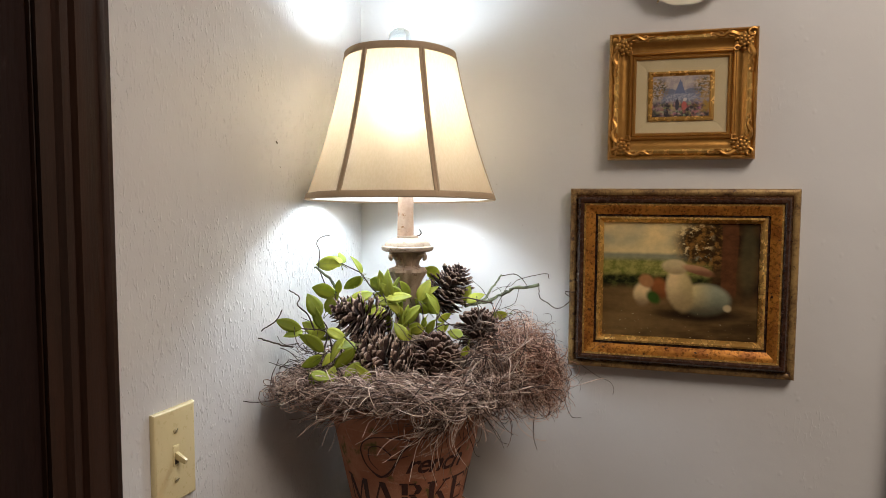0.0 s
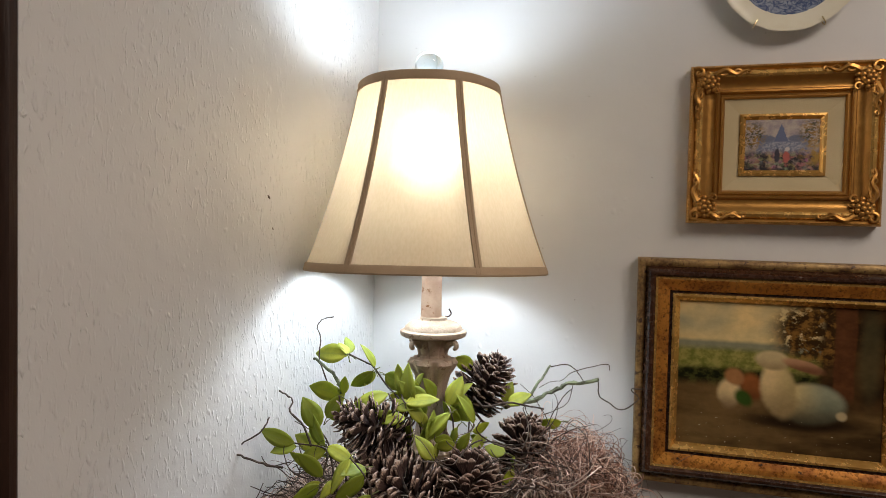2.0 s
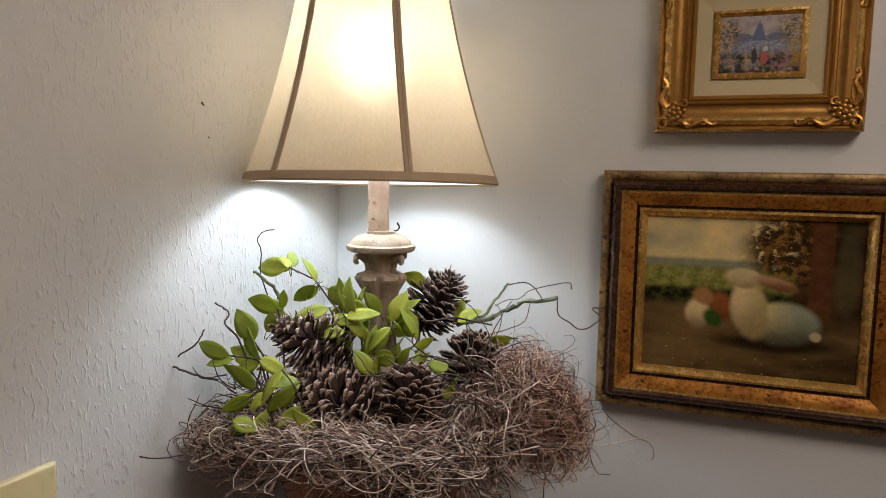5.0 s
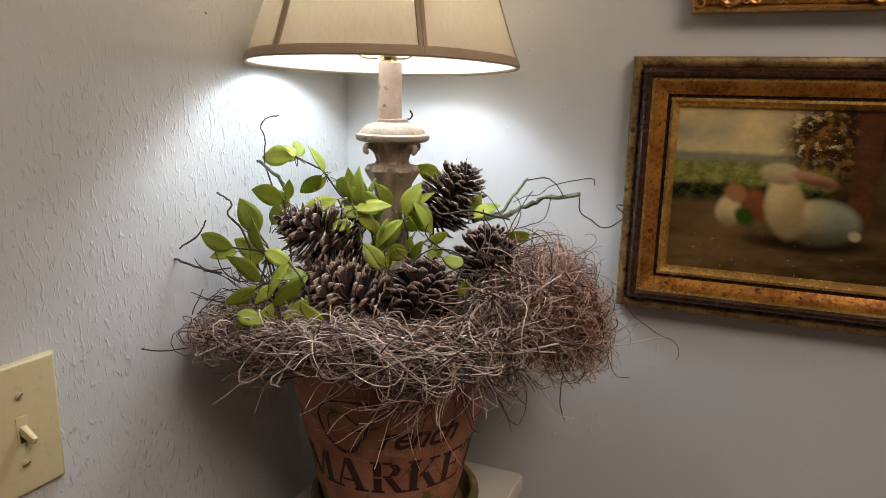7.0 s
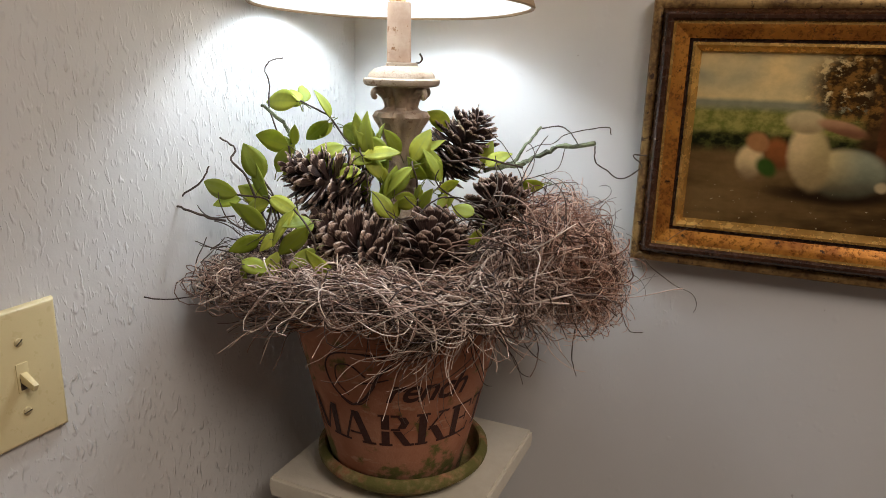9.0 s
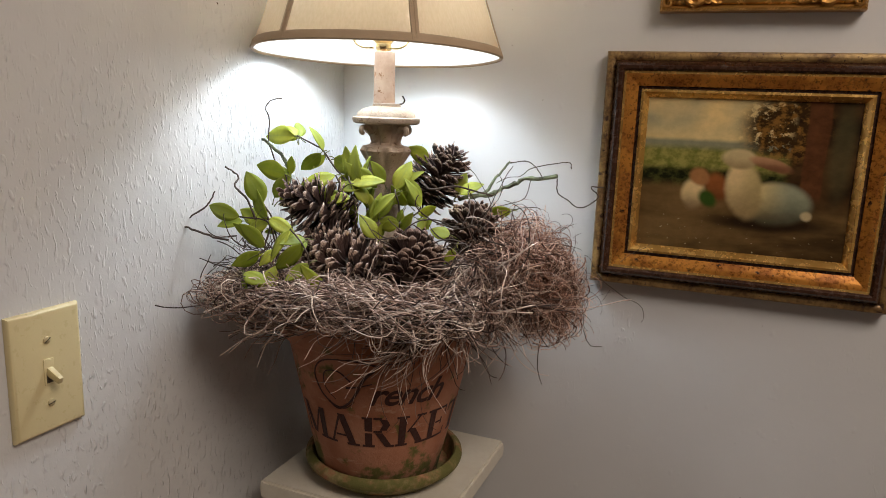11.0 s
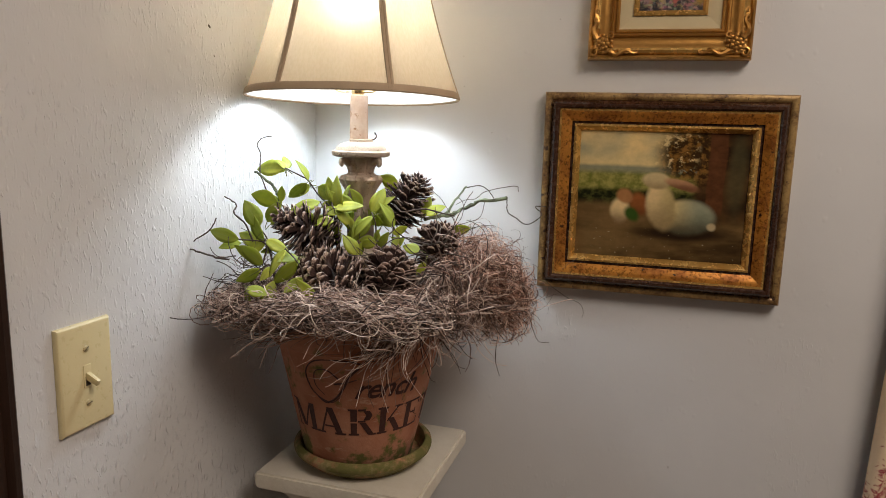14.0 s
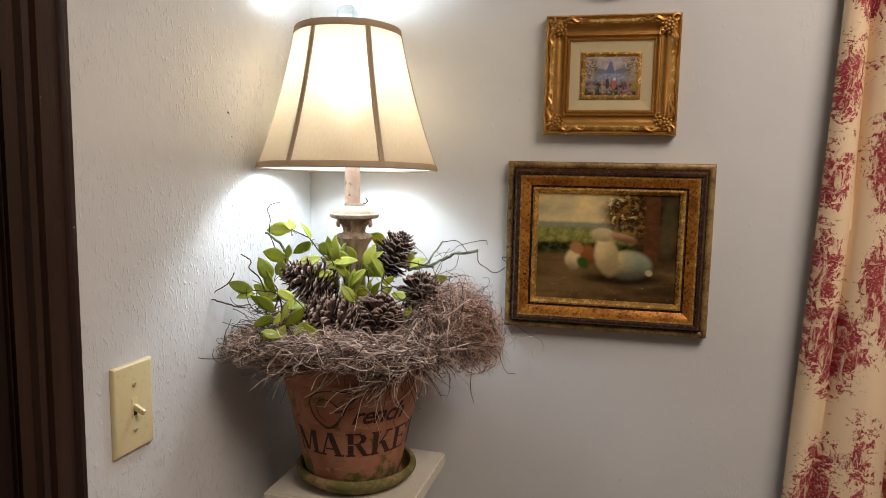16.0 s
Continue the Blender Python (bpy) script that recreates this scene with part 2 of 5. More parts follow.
def cone_material():
    m, t, p = nodes_of("brown_pine_cone_scale")
    info = t.nodes.new("ShaderNodeObjectInfo")
    v = coords(t)
    x = node(t, "ShaderNodeSeparateXYZ", [v]).outputs[0]
    y = calc(t, "ABSOLUTE", node(t, "ShaderNodeSeparateXYZ", [v]).outputs[1])
    c = mix(t, info.outputs["Random"], (0.026, 0.012, 0.010), (0.075, 0.040, 0.033))
    c = mix(t, ramp(t, noisy(t, coords(t, (2.5, 26, 8)), 1.0, 3), 0.50, 0.70), c, (0.13, 0.076, 0.060))
    rim = calc(t, "MAXIMUM", ramp(t, x, 0.93, 1.0), ramp(t, y, 0.36, 0.42))
    c = mix(t, calc(t, "MULTIPLY", rim, ramp(t, noisy(t, v, 6.0, 3), 0.34, 0.56)), c, (0.47, 0.34, 0.27))
    t.links.new(c, p.inputs["Base Color"])
    p.inputs["Roughness"].default_value = 0.7
    t.links.new(bump(t, noisy(t, v, 9.0, 4), 0.0006), p.inputs["Normal"])
    return m


CONE = cone_material()


def toile():
    m, t, p = nodes_of("cream_toile_cotton_with_red_print")
    uv = coords(t, (1, 1, 1), "UV")
    # vignettes of print in staggered rows: hatched clumps over ragged leafy ground strips, with plain cloth between
    wander = node(t, "ShaderNodeVectorMath", [node(t, "ShaderNodeTexNoise", {"Vector": uv, "Scale": 9.0, "Detail": 2.0}).outputs[1], (0.5, 0.5, 0.5)], operation="SUBTRACT").outputs[0]
    moved = node(t, "ShaderNodeVectorMath", {0: wander, 1: (0.075, 0.075, 0.0), 2: uv}, operation="MULTIPLY_ADD").outputs[0]
    cell = node(t, "ShaderNodeTexVoronoi", {"Vector": node(t, "ShaderNodeVectorMath", [moved, (9.5, 6.2, 0.0)], operation="MULTIPLY").outputs[0], "Scale": 1.0, "Randomness": 0.75})
    edge = noisy(t, coords(t, (1, 1.2, 1), "UV"), 46.0, 4, 0.7, 1.2)
    clump = calc(t, "ADD", cell.outputs["Distance"], calc(t, "MULTIPLY", calc(t, "SUBTRACT", edge, 0.5), 0.75))
    inside = ramp(t, clump, 0.46, 0.48, 1.0, 0.0)
    strip = noisy(t, coords(t, (6.0, 20.0, 1), "UV"), 1.0, 5, 0.72, 0.5)
    ground = calc(t, "MULTIPLY", ramp(t, strip, 0.555, 0.575), ramp(t, clump, 0.58, 0.66, 1.0, 0.0))
    inside = calc(t, "MAXIMUM", inside, ground)
    hatch = noisy(t, coords(t, (1, 1.5, 1), "UV"), 75.0, 4, 0.7, 2.4)
    folds = noisy(t, coords(t, (2.2, 0.8, 1), "UV"), 30.0, 3, 0.6, 1.0)
    lines = calc(t, "MULTIPLY", ramp(t, hatch, 0.38, 0.50, 0.42, 1.0), ramp(t, folds, 0.40, 0.50, 0.22, 1.0))
    leafy = calc(t, "MULTIPLY", ramp(t, noisy(t, uv, 62.0, 3, 0.6, 2.6), 0.585, 0.605), ramp(t, clump, 0.52, 0.62, 1.0, 0.0))
    ink = calc(t, "MAXIMUM", calc(t, "MULTIPLY", inside, lines), leafy)
    cream = mix(t, ramp(t, noisy(t, uv, 900.0, 2), 0.3, 0.7), (0.78, 0.58, 0.37), (0.83, 0.64, 0.43))
    red = mix(t, ramp(t, noisy(t, uv, 40.0, 3), 0.35, 0.65), (0.26, 0.012, 0.026), (0.36, 0.034, 0.050))
    t.links.new(mix(t, ink, cream, red), p.inputs["Base Color"])
    p.inputs["Roughness"].default_value = 0.9
    t.links.new(bump(t, noisy(t, uv, 1500.0, 2), 0.0002), p.inputs["Normal"])
    return m


TOILE = toile()


def spot(t, x, z, cx, cz, rx, rz, turn=0.0, soft=0.25):
    """A soft oval, 1 inside and 0 outside."""
    c, s = math.cos(turn), math.sin(turn)
    dx, dz = calc(t, "SUBTRACT", x, cx), calc(t, "SUBTRACT", z, cz)
    a = calc(t, "DIVIDE", calc(t, "ADD", calc(t, "MULTIPLY", dx, c), calc(t, "MULTIPLY", dz, s)), rx)
    b = calc(t, "DIVIDE", calc(t, "SUBTRACT", calc(t, "MULTIPLY", dz, c), calc(t, "MULTIPLY", dx, s)), rz)
    d = calc(t, "SQRT", calc(t, "ADD", calc(t, "MULTIPLY", a, a), calc(t, "MULTIPLY", b, b)))
    return ramp(t, d, 1 - soft, 1 + soft, 1.0, 0.0)


def meadow_painting():
    """Oil landscape: cloudy sky, green field, dark path and trees, with plain cream and russet rounded shapes. x and z run from -1 to 1."""
    m, t, p = nodes_of("oil_painting_of_a_meadow")
    v = coords(t, (1 / 0.120, 1, 1 / 0.094))
    s = node(t, "ShaderNodeSeparateXYZ", [v])
    n1, n2 = noisy(t, v, 2.2, 4), noisy(t, v, 9.0, 5, 0.65)
    x = calc(t, "ADD", s.outputs[0], calc(t, "MULTIPLY", calc(t, "SUBTRACT", n1, 0.5), 0.06))
    z = calc(t, "ADD", s.outputs[2], calc(t, "MULTIPLY", calc(t, "SUBTRACT", n1, 0.5), 0.06))
    sky = mix(t, ramp(t, noisy(t, v, 1.1, 2), 0.36, 0.62), (0.33, 0.31, 0.20), (0.74, 0.55, 0.25))
    sky = mix(t, ramp(t, z, 0.45, 0.75, 1.0, 0.0), sky, (0.62, 0.49, 0.24))
    field = mix(t, ramp(t, n2, 0.35, 0.65), (0.145, 0.155, 0.030), (0.27, 0.25, 0.070))
    hills = mix(t, ramp(t, z, 0.30, 0.42), field, (0.22, 0.22, 0.15))
    c = mix(t, ramp(t, z, 0.43, 0.50), hills, sky)
    hedge = mix(t, ramp(t, n2, 0.4, 0.62), (0.010, 0.012, 0.004), (0.05, 0.055, 0.014))
    c = mix(t, ramp(t, z, 0.03, 0.14, 1.0, 0.0), c, hedge)
    ground = mix(t, ramp(t, noisy(t, coords(t, (6, 1, 22)), 1.0, 4), 0.35, 0.68), (0.034, 0.019, 0.007), (0.150, 0.092, 0.034))
    c = mix(t, ramp(t, z, -0.22, -0.05, 1.0, 0.0), c, ground)
    wood = mix(t, ramp(t, n1, 0.35, 0.65), (0.016, 0.007, 0.003), (0.065, 0.034, 0.012))
    c = mix(t, calc(t, "MULTIPLY", ramp(t, x, 0.34, 0.46), ramp(t, z, -0.5, -0.2)), c, wood)
    crown = calc(t, "MULTIPLY", spot(t, x, z, 0.33, 0.66, 0.38, 0.42, 0.0, 0.35), ramp(t, noisy(t, v, 8.0, 5, 0.72), 0.36, 0.48))
    c = mix(t, crown, c, mix(t, ramp(t, n2, 0.45, 0.62), (0.035, 0.018, 0.005), (0.19, 0.095, 0.022)))
    trunk = calc(t, "MULTIPLY", ramp(t, x, 0.52, 0.55), ramp(t, x, 0.72, 0.75, 1.0, 0.0))
    c = mix(t, calc(t, "MULTIPLY", trunk, ramp(t, z, -0.30, -0.15)), c, mix(t, n2, (0.045, 0.016, 0.006), (0.120, 0.048, 0.018)))
    c = mix(t, calc(t, "MULTIPLY", spot(t, x, z, 0.87, 0.40, 0.10, 0.6, 0.0, 0.5), 0.5), c, (0.075, 0.070, 0.032))
    russet, cream, grey = (0.25, 0.085, 0.024), (0.66, 0.50, 0.26), (0.25, 0.27, 0.19)
    brush = mix(t, ramp(t, n2, 0.35, 0.65), (1.02, 0.98, 0.90), (1.16, 1.11, 1.02))
    lit = ramp(t, z, -0.50, 0.05)
    # plain rounded shapes on the path, each shaded from its upper side
    c = mix(t, spot(t, x, z, 0.28, -0.58, 0.50, 0.10, 0.0, 0.5), c, (0.020, 0.011, 0.005))
    c = mix(t, spot(t, x, z, -0.24, -0.14, 0.11, 0.18, 0.25, 0.3), c, mix(t, lit, (0.08, 0.028, 0.010), russet))
    c = mix(t, spot(t, x, z, -0.47, -0.26, 0.115, 0.20, 0.0, 0.28), c, mix(t, ramp(t, z, -0.45, -0.15), (0.20, 0.135, 0.07), cream))
    c = mix(t, spot(t, x, z, -0.42, -0.02, 0.09, 0.12, 0.4, 0.3), c, (0.33, 0.155, 0.060))
    c = mix(t, spot(t, x, z, -0.32, -0.30, 0.075, 0.12, 0.5, 0.4), c, (0.030, 0.070, 0.010))
    c = mix(t, spot(t, x, z, 0.33, -0.32, 0.33, 0.28, 0.0, 0.16), c, mix(t, ramp(t, z, -0.60, -0.12), (0.055, 0.050, 0.030), mix(t, ramp(t, x, 0.1, 0.5), (0.56, 0.44, 0.21), grey)))
    c = mix(t, spot(t, x, z, 0.62, -0.45, 0.05, 0.06, 0.0, 0.4), c, (0.42, 0.34, 0.2))
    c = mix(t, spot(t, x, z, 0.02, -0.16, 0.17, 0.38, 0.15, 0.2), c, mix(t, ramp(t, z, -0.5, 0.1), (0.26, 0.19, 0.09), mix(t, ramp(t, x, -0.1, 0.15), cream, (0.42, 0.33, 0.15))))
    c = mix(t, spot(t, x, z, -0.05, 0.24, 0.17, 0.13, -0.15, 0.2), c, mix(t, ramp(t, z, 0.10, 0.32), (0.30, 0.22, 0.11), (0.50, 0.40, 0.22)))
    c = mix(t, spot(t, x, z, 0.25, 0.19, 0.21, 0.075, -0.35, 0.25), c, mix(t, ramp(t, z, 0.12, 0.28), (0.16, 0.070, 0.035), (0.40, 0.22, 0.12)))
    c = mix(t, 1.0, c, brush, "MULTIPLY")
    flecks = calc(t, "MULTIPLY", ramp(t, noisy(t, v, 24.0, 2), 0.70, 0.74), ramp(t, z, -0.4, -0.6))
    c = mix(t, flecks, c, (0.40, 0.34, 0.2))
    t.links.new(c, p.inputs["Base Color"])
    p.inputs["Roughness"].default_value = 0.42
    p.inputs["Specular IOR Level"].default_value = 0.08
    t.links.new(bump(t, noisy(t, v, 40.0, 3), 0.00012), p.inputs["Normal"])
    return m


def square_painting():
    """Small impasto view of a city square: pale sky, domed blue-grey building, dabs of colour. x and z run from -1 to 1."""
    m, t, p = nodes_of("impasto_painting_of_a_square")
    v = coords(t, (1 / 0.045, 1, 1 / 0.034))
    s = node(t, "ShaderNodeSeparateXYZ", [v])
    n1, n2 = noisy(t, v, 4.0, 4, 0.6), noisy(t, v, 12.0, 4, 0.7)
    x = calc(t, "ADD", s.outputs[0], calc(t, "MULTIPLY", calc(t, "SUBTRACT", n2, 0.5), 0.12))
    z = calc(t, "ADD", s.outputs[2], calc(t, "MULTIPLY", calc(t, "SUBTRACT", n2, 0.5), 0.12))
    c = mix(t, ramp(t, n1, 0.35, 0.65), (0.31, 0.26, 0.27), (0.46, 0.39, 0.33))
    dabs = node(t, "ShaderNodeTexVoronoi", {"Vector": v, "Scale": 7.5}).outputs["Color"]
    dabs = mix(t, 0.55, mix(t, 0.55, dabs, (0.9, 0.7, 0.5), "MULTIPLY"), (0.10, 0.085, 0.08))
    block = mix(t, ramp(t, n2, 0.4, 0.6), (0.16, 0.18, 0.25), (0.34, 0.34, 0.38))
    c = mix(t, calc(t, "MULTIPLY", ramp(t, z, 0.22, 0.28, 1.0, 0.0), ramp(t, calc(t, "ABSOLUTE", x), 0.62, 0.7, 1.0, 0.0)), c, block)
    c = mix(t, spot(t, x, z, -0.42, 0.24, 0.24, 0.13), c, (0.15, 0.16, 0.22))
    c = mix(t, spot(t, x, z, 0.38, 0.24, 0.22, 0.13), c, (0.15, 0.16, 0.22))
    tower = calc(t, "SUBTRACT", calc(t, "MULTIPLY", calc(t, "SUBTRACT", 0.85, z), 0.28), calc(t, "ABSOLUTE", calc(t, "ADD", x, 0.02)))
    c = mix(t, calc(t, "MULTIPLY", ramp(t, tower, 0.0, 0.03), ramp(t, z, 0.1, 0.15)), c, (0.13, 0.15, 0.24))
    for side, top in ((-0.8, 0.35), (0.82, 0.45)):
        tree = calc(t, "MULTIPLY", spot(t, x, z, side, top, 0.36, 0.5, 0.0, 0.4), ramp(t, n2, 0.42, 0.55))
        c = mix(t, tree, c, mix(t, ramp(t, n1, 0.4, 0.6), (0.05, 0.055, 0.02), (0.30, 0.17, 0.05)))
    low = mix(t, ramp(t, noisy(t, coords(t, (60, 1, 75)), 1.0, 5, 0.75), 0.40, 0.60), (0.030, 0.026, 0.030), mix(t, 0.6, dabs, (0.36, 0.22, 0.15)))
    c = mix(t, ramp(t, z, -0.42, -0.12, 1.0, 0.0), c, low)
    c = mix(t, calc(t, "MULTIPLY", spot(t, x, z, 0.78, -0.35, 0.3, 0.4, 0.0, 0.4), ramp(t, n1, 0.4, 0.6)), c, (0.32, 0.19, 0.04))
    c = mix(t, spot(t, x, z, -0.12, -0.40, 0.07, 0.26), c, (0.05, 0.045, 0.06))
    c = mix(t, spot(t, x, z, 0.12, -0.45, 0.08, 0.22), c, (0.42, 0.11, 0.09))
    c = mix(t, spot(t, x, z, 0.14, -0.16, 0.06, 0.08), c, (0.55, 0.48, 0.45))
    t.links.new(c, p.inputs["Base Color"])
    p.inputs["Roughness"].default_value = 0.4
    p.inputs["Specular IOR Level"].default_value = 0.25
    t.links.new(bump(t, n2, 0.0005), p.inputs["Normal"])
    return m


def blue_transfer():
    m, t, p = nodes_of("blue_and_white_transfer_print")
    v = coords(t)
    ink = calc(t, "MULTIPLY", ramp(t, noisy(t, v, 95.0, 5, 0.7, 1.5), 0.42, 0.56), 0.9)
    t.links.new(mix(t, ink, (0.06, 0.085, 0.17), (0.26, 0.29, 0.36)), p.inputs["Base Color"])
    p.inputs["Roughness"].default_value = 0.25
    p.inputs["Coat Weight"].default_value = 0.4
    return m


MEADOW, SQUARE, BLUE = meadow_painting(), square_painting(), blue_transfer()

# ---- mesh helpers ----


def part(name, bm, material, parent=None, label="", smooth=True):
    """Links a bmesh as one mesh object, under a thing or a part if one is given."""
    me = bpy.data.meshes.new(name)
    bm.normal_update()
    bm.to_mesh(me)
    bm.free()
    for one in (material if isinstance(material, (list, tuple)) else [material]):
        me.materials.append(one)
    if smooth:
        me.shade_smooth()
        me.set_sharp_from_angle(angle=radians(38))
    ob = new(name, me)
    ob.parent = parent
    return tagged(ob, label)


def thing(name, m, label, category, group="", kind=""):
    ob = new(name)
    ob.empty_display_size = 0.02
    ob.matrix_basis = m
    return tagged(ob, label, category, group, kind)


def box(x0, x1, y0, y1, z0, z1, bevel=0.0, segments=2, bm=None):
    made = bmesh.new()
    bmesh.ops.create_cube(made, size=1, matrix=Matrix.Translation(((x0 + x1) / 2, (y0 + y1) / 2, (z0 + z1) / 2)) @ Matrix.Diagonal((x1 - x0, y1 - y0, z1 - z0, 1)))
    if bevel:
        bmesh.ops.bevel(made, geom=made.edges[:], offset=bevel, segments=segments, affect="EDGES", profile=0.6)
    return merge(bm, made)


def merge(bm, made):
    if bm is None:
        return made
    me = bpy.data.meshes.new("join")
    made.to_mesh(me)
    made.free()
    bm.from_mesh(me)
    bpy.data.meshes.remove(me)
    return bm


def lathe(profile, seg=48, swell=None, caps=False):
    """Turns (radius, height) pairs round z. swell(angle, height) scales the radius."""
    bm = bmesh.new()
    rings = []
    for r, z in profile:
        rings.append([bm.verts.new((r * (swell(a, z) if swell else 1) * math.cos(a), r * (swell(a, z) if swell else 1) * math.sin(a), z)) for a in (2 * math.pi * i / seg for i in range(seg))])
    for lo, hi in zip(rings, rings[1:]):
        for i in range(seg):
            bm.faces.new((lo[i], lo[(i + 1) % seg], hi[(i + 1) % seg], hi[i]))
    if caps:
        bm.faces.new(rings[0][::-1])
        bm.faces.new(rings[-1])
    bmesh.ops.recalc_face_normals(bm, faces=bm.faces[:])
    return bm


def spline(points, steps=5):
    """A smooth line through the points."""
    p = [Vector(q) for q in points]
    p = [2 * p[0] - p[1]] + p + [2 * p[-1] - p[-2]]
    out = []
    for a, b, c, d in zip(p, p[1:], p[2:], p[3:]):
        for i in range(steps):
            s = i / steps
            out.append(0.5 * (2 * b + (c - a) * s + (2 * a - 5 * b + 4 * c - d) * s * s + (3 * b - a - 3 * c + d) * s ** 3))
    return out + [p[-2]]


def tube(line, r0, r1=None, sides=6, rough=0.0, bm=None):
    """A tapered tube along a line, with an uneven skin if rough."""
    bm = bm or bmesh.new()
    r1 = r0 if r1 is None else r1
    rings, side = [], Vector((0.31, 0.17, 0.93))
    for i, q in enumerate(line):
        ahead = (line[min(i + 1, len(line) - 1)] - line[max(i - 1, 0)]).normalized()
        side = (side - ahead * side.dot(ahead)).normalized()
        up = ahead.cross(side)
        r = r0 + (r1 - r0) * i / (len(line) - 1)
        ring = []
        for k in range(sides):
            a = 2 * math.pi * k / sides
            w = r * (1 + rough * (random.random() - 0.5) * 2)
            ring.append(bm.verts.new(q + side * math.cos(a) * w + up * math.sin(a) * w))
        rings.append(ring)
    for lo, hi in zip(rings, rings[1:]):
        for k in range(sides):
            bm.faces.new((lo[k], lo[(k + 1) % sides], hi[(k + 1) % sides], hi[k]))
    bm.faces.new(rings[0][::-1])
    bm.faces.new(rings[-1])
    return bm

# ---- the room ----
BACK = 1.225                                # the picture wall's face
CORNER = Vector((-0.526, BACK, 0))
ALONG = Vector((-0.0607, -0.9982, 0))       # from the corner along the switch wall
LEFT_WALL = Matrix((( 0.9982, ALONG.x, 0, CORNER.x), (-0.0607, ALONG.y, 0, CORNER.y), (0, 0, 1, 0), (0, 0, 0, 1)))
# in LEFT_WALL's own measure x stands out from the wall, y runs from the corner, z is up
HIGH = 2.44
DOOR_0, DOOR_1, DOOR_TOP = 0.680, 1.50, 2.05


def structure(name, bm, material, m=None, label=""):
    ob = part(name, bm, material, None, label, smooth=False)
    if m is not None:
        ob.matrix_basis = m
    return tagged(ob, label, "", "", "structure")


structure("wall_back", box(-0.72, 2.72, BACK, BACK + 0.12, 0, HIGH), WALL_SMOOTH, None, "pale grey painted wall with rough drip texture")
w = box(-0.12, 0, -0.0, DOOR_0, 0, HIGH)
box(-0.12, 0, DOOR_1, 3.9, 0, HIGH, bm=w)
box(-0.12, 0, DOOR_0, DOOR_1, DOOR_TOP, HIGH, bm=w)
wall_left = structure("wall_left", w, WALL, LEFT_WALL, "pale grey painted wall with rough drip texture")
structure("wall_right", box(2.6, 2.72, -2.72, BACK, 0, HIGH), WALL, None, "pale grey painted wall")
structure("wall_front", box(-0.95, 2.72, -2.72, -2.6, 0, HIGH), WALL, None, "pale grey painted wall")
structure("floor", box(-1.0, 2.8, -2.8, 1.4, -0.1, 0), FLOOR, None, "brown carpet floor")
structure("ceiling", box(-1.0, 2.8, -2.8, 1.4, HIGH, HIGH + 0.1), WHITE, None, "white painted ceiling")

# two small chips in the paint beside the lamp
for y, z, r in ((0.2765, 1.577, 0.0021), (0.268, 1.541, 0.0012)):
    bm = bmesh.new()
    bmesh.ops.create_icosphere(bm, subdivisions=2, radius=r, matrix=Matrix.Translation((0.0002, y, z)) @ Matrix.Rotation(0.7, 4, "X") @ Matrix.Diagonal((0.25, 1.5, 0.75, 1)))
    for v in bm.verts:
        v.co += noise.noise_vector(v.co * 900) * r * 0.3
    part("paint_chip", bm, SLOT, wall_left, "dark chip in the wall paint")

# the doorway: moulded casing, jamb and a closed dark door
door = thing("door_1", LEFT_WALL, "closed dark red-brown wooden door in a moulded frame", "door", "", "structure")


def casing_strip(y0, y1, z0, z1):
    """A length of casing whose moulded section runs from the outer edge (y0) to the inner edge (y1)."""
    bm = bmesh.new()
    section = [(0, 0.0), (0.016, 0.0), (0.019, 0.003), (0.0195, 0.009), (0.017, 0.0125), (0.0145, 0.014), (0.0150, 0.018), (0.0165, 0.033), (0.0155, 0.0395), (0.0090, 0.0420), (0.0085, 0.0440), (0.0125, 0.0465), (0.0125, 0.0535), (0.0060, 0.0575), (0.0045, 0.072), (0, 0.072)]
    k = (y1 - y0) / 0.072
    ends = [[bm.verts.new((x + 0.0005, y0 + y * k, z)) for x, y in section] for z in (z0, z1)]
    for i in range(len(section) - 1):
        bm.faces.new((ends[0][i], ends[0][i + 1], ends[1][i + 1], ends[1][i]))
    bm.faces.new(ends[0])
    bm.faces.new(ends[1][::-1])
    bmesh.ops.recalc_face_normals(bm, faces=bm.faces[:])
    return bm


part("casing", casing_strip(0.606, DOOR_0 + 0.003, 0, DOOR_TOP + 0.07), DARK_WOOD, door, "dark stained moulded wooden casing")
part("casing", casing_strip(DOOR_1 + 0.079, DOOR_1, 0, DOOR_TOP + 0.07), DARK_WOOD, door)
head = casing_strip(DOOR_TOP + 0.07, DOOR_TOP, DOOR_0, DOOR_1)
head.transform(Matrix(((1, 0, 0, 0), (0, 0, 1, 0), (0, 1, 0, 0), (0, 0, 0, 1))))
part("casing", head, DARK_WOOD, door)
part("jamb", box(-0.12, -0.001, DOOR_0 + 0.0002, DOOR_0 + 0.0042, 0, DOOR_TOP, 0.0005), DARK_WOOD, door)
part("jamb", box(-0.12, -0.001, DOOR_1 - 0.016, DOOR_1, 0, DOOR_TOP, 0.001), DARK_WOOD, door)
part("door_stop", box(-0.085, -0.050, DOOR_0 + 0.0044, DOOR_0 + 0.020, 0, DOOR_TOP, 0.002), DARK_WOOD, door)
part("door_leaf", box(-0.042, -0.004, DOOR_0 + 0.0058, DOOR_1 - 0.018, 0.008, DOOR_TOP - 0.004, 0.002), DOOR_WOOD, door, "dark red-brown flat door leaf")

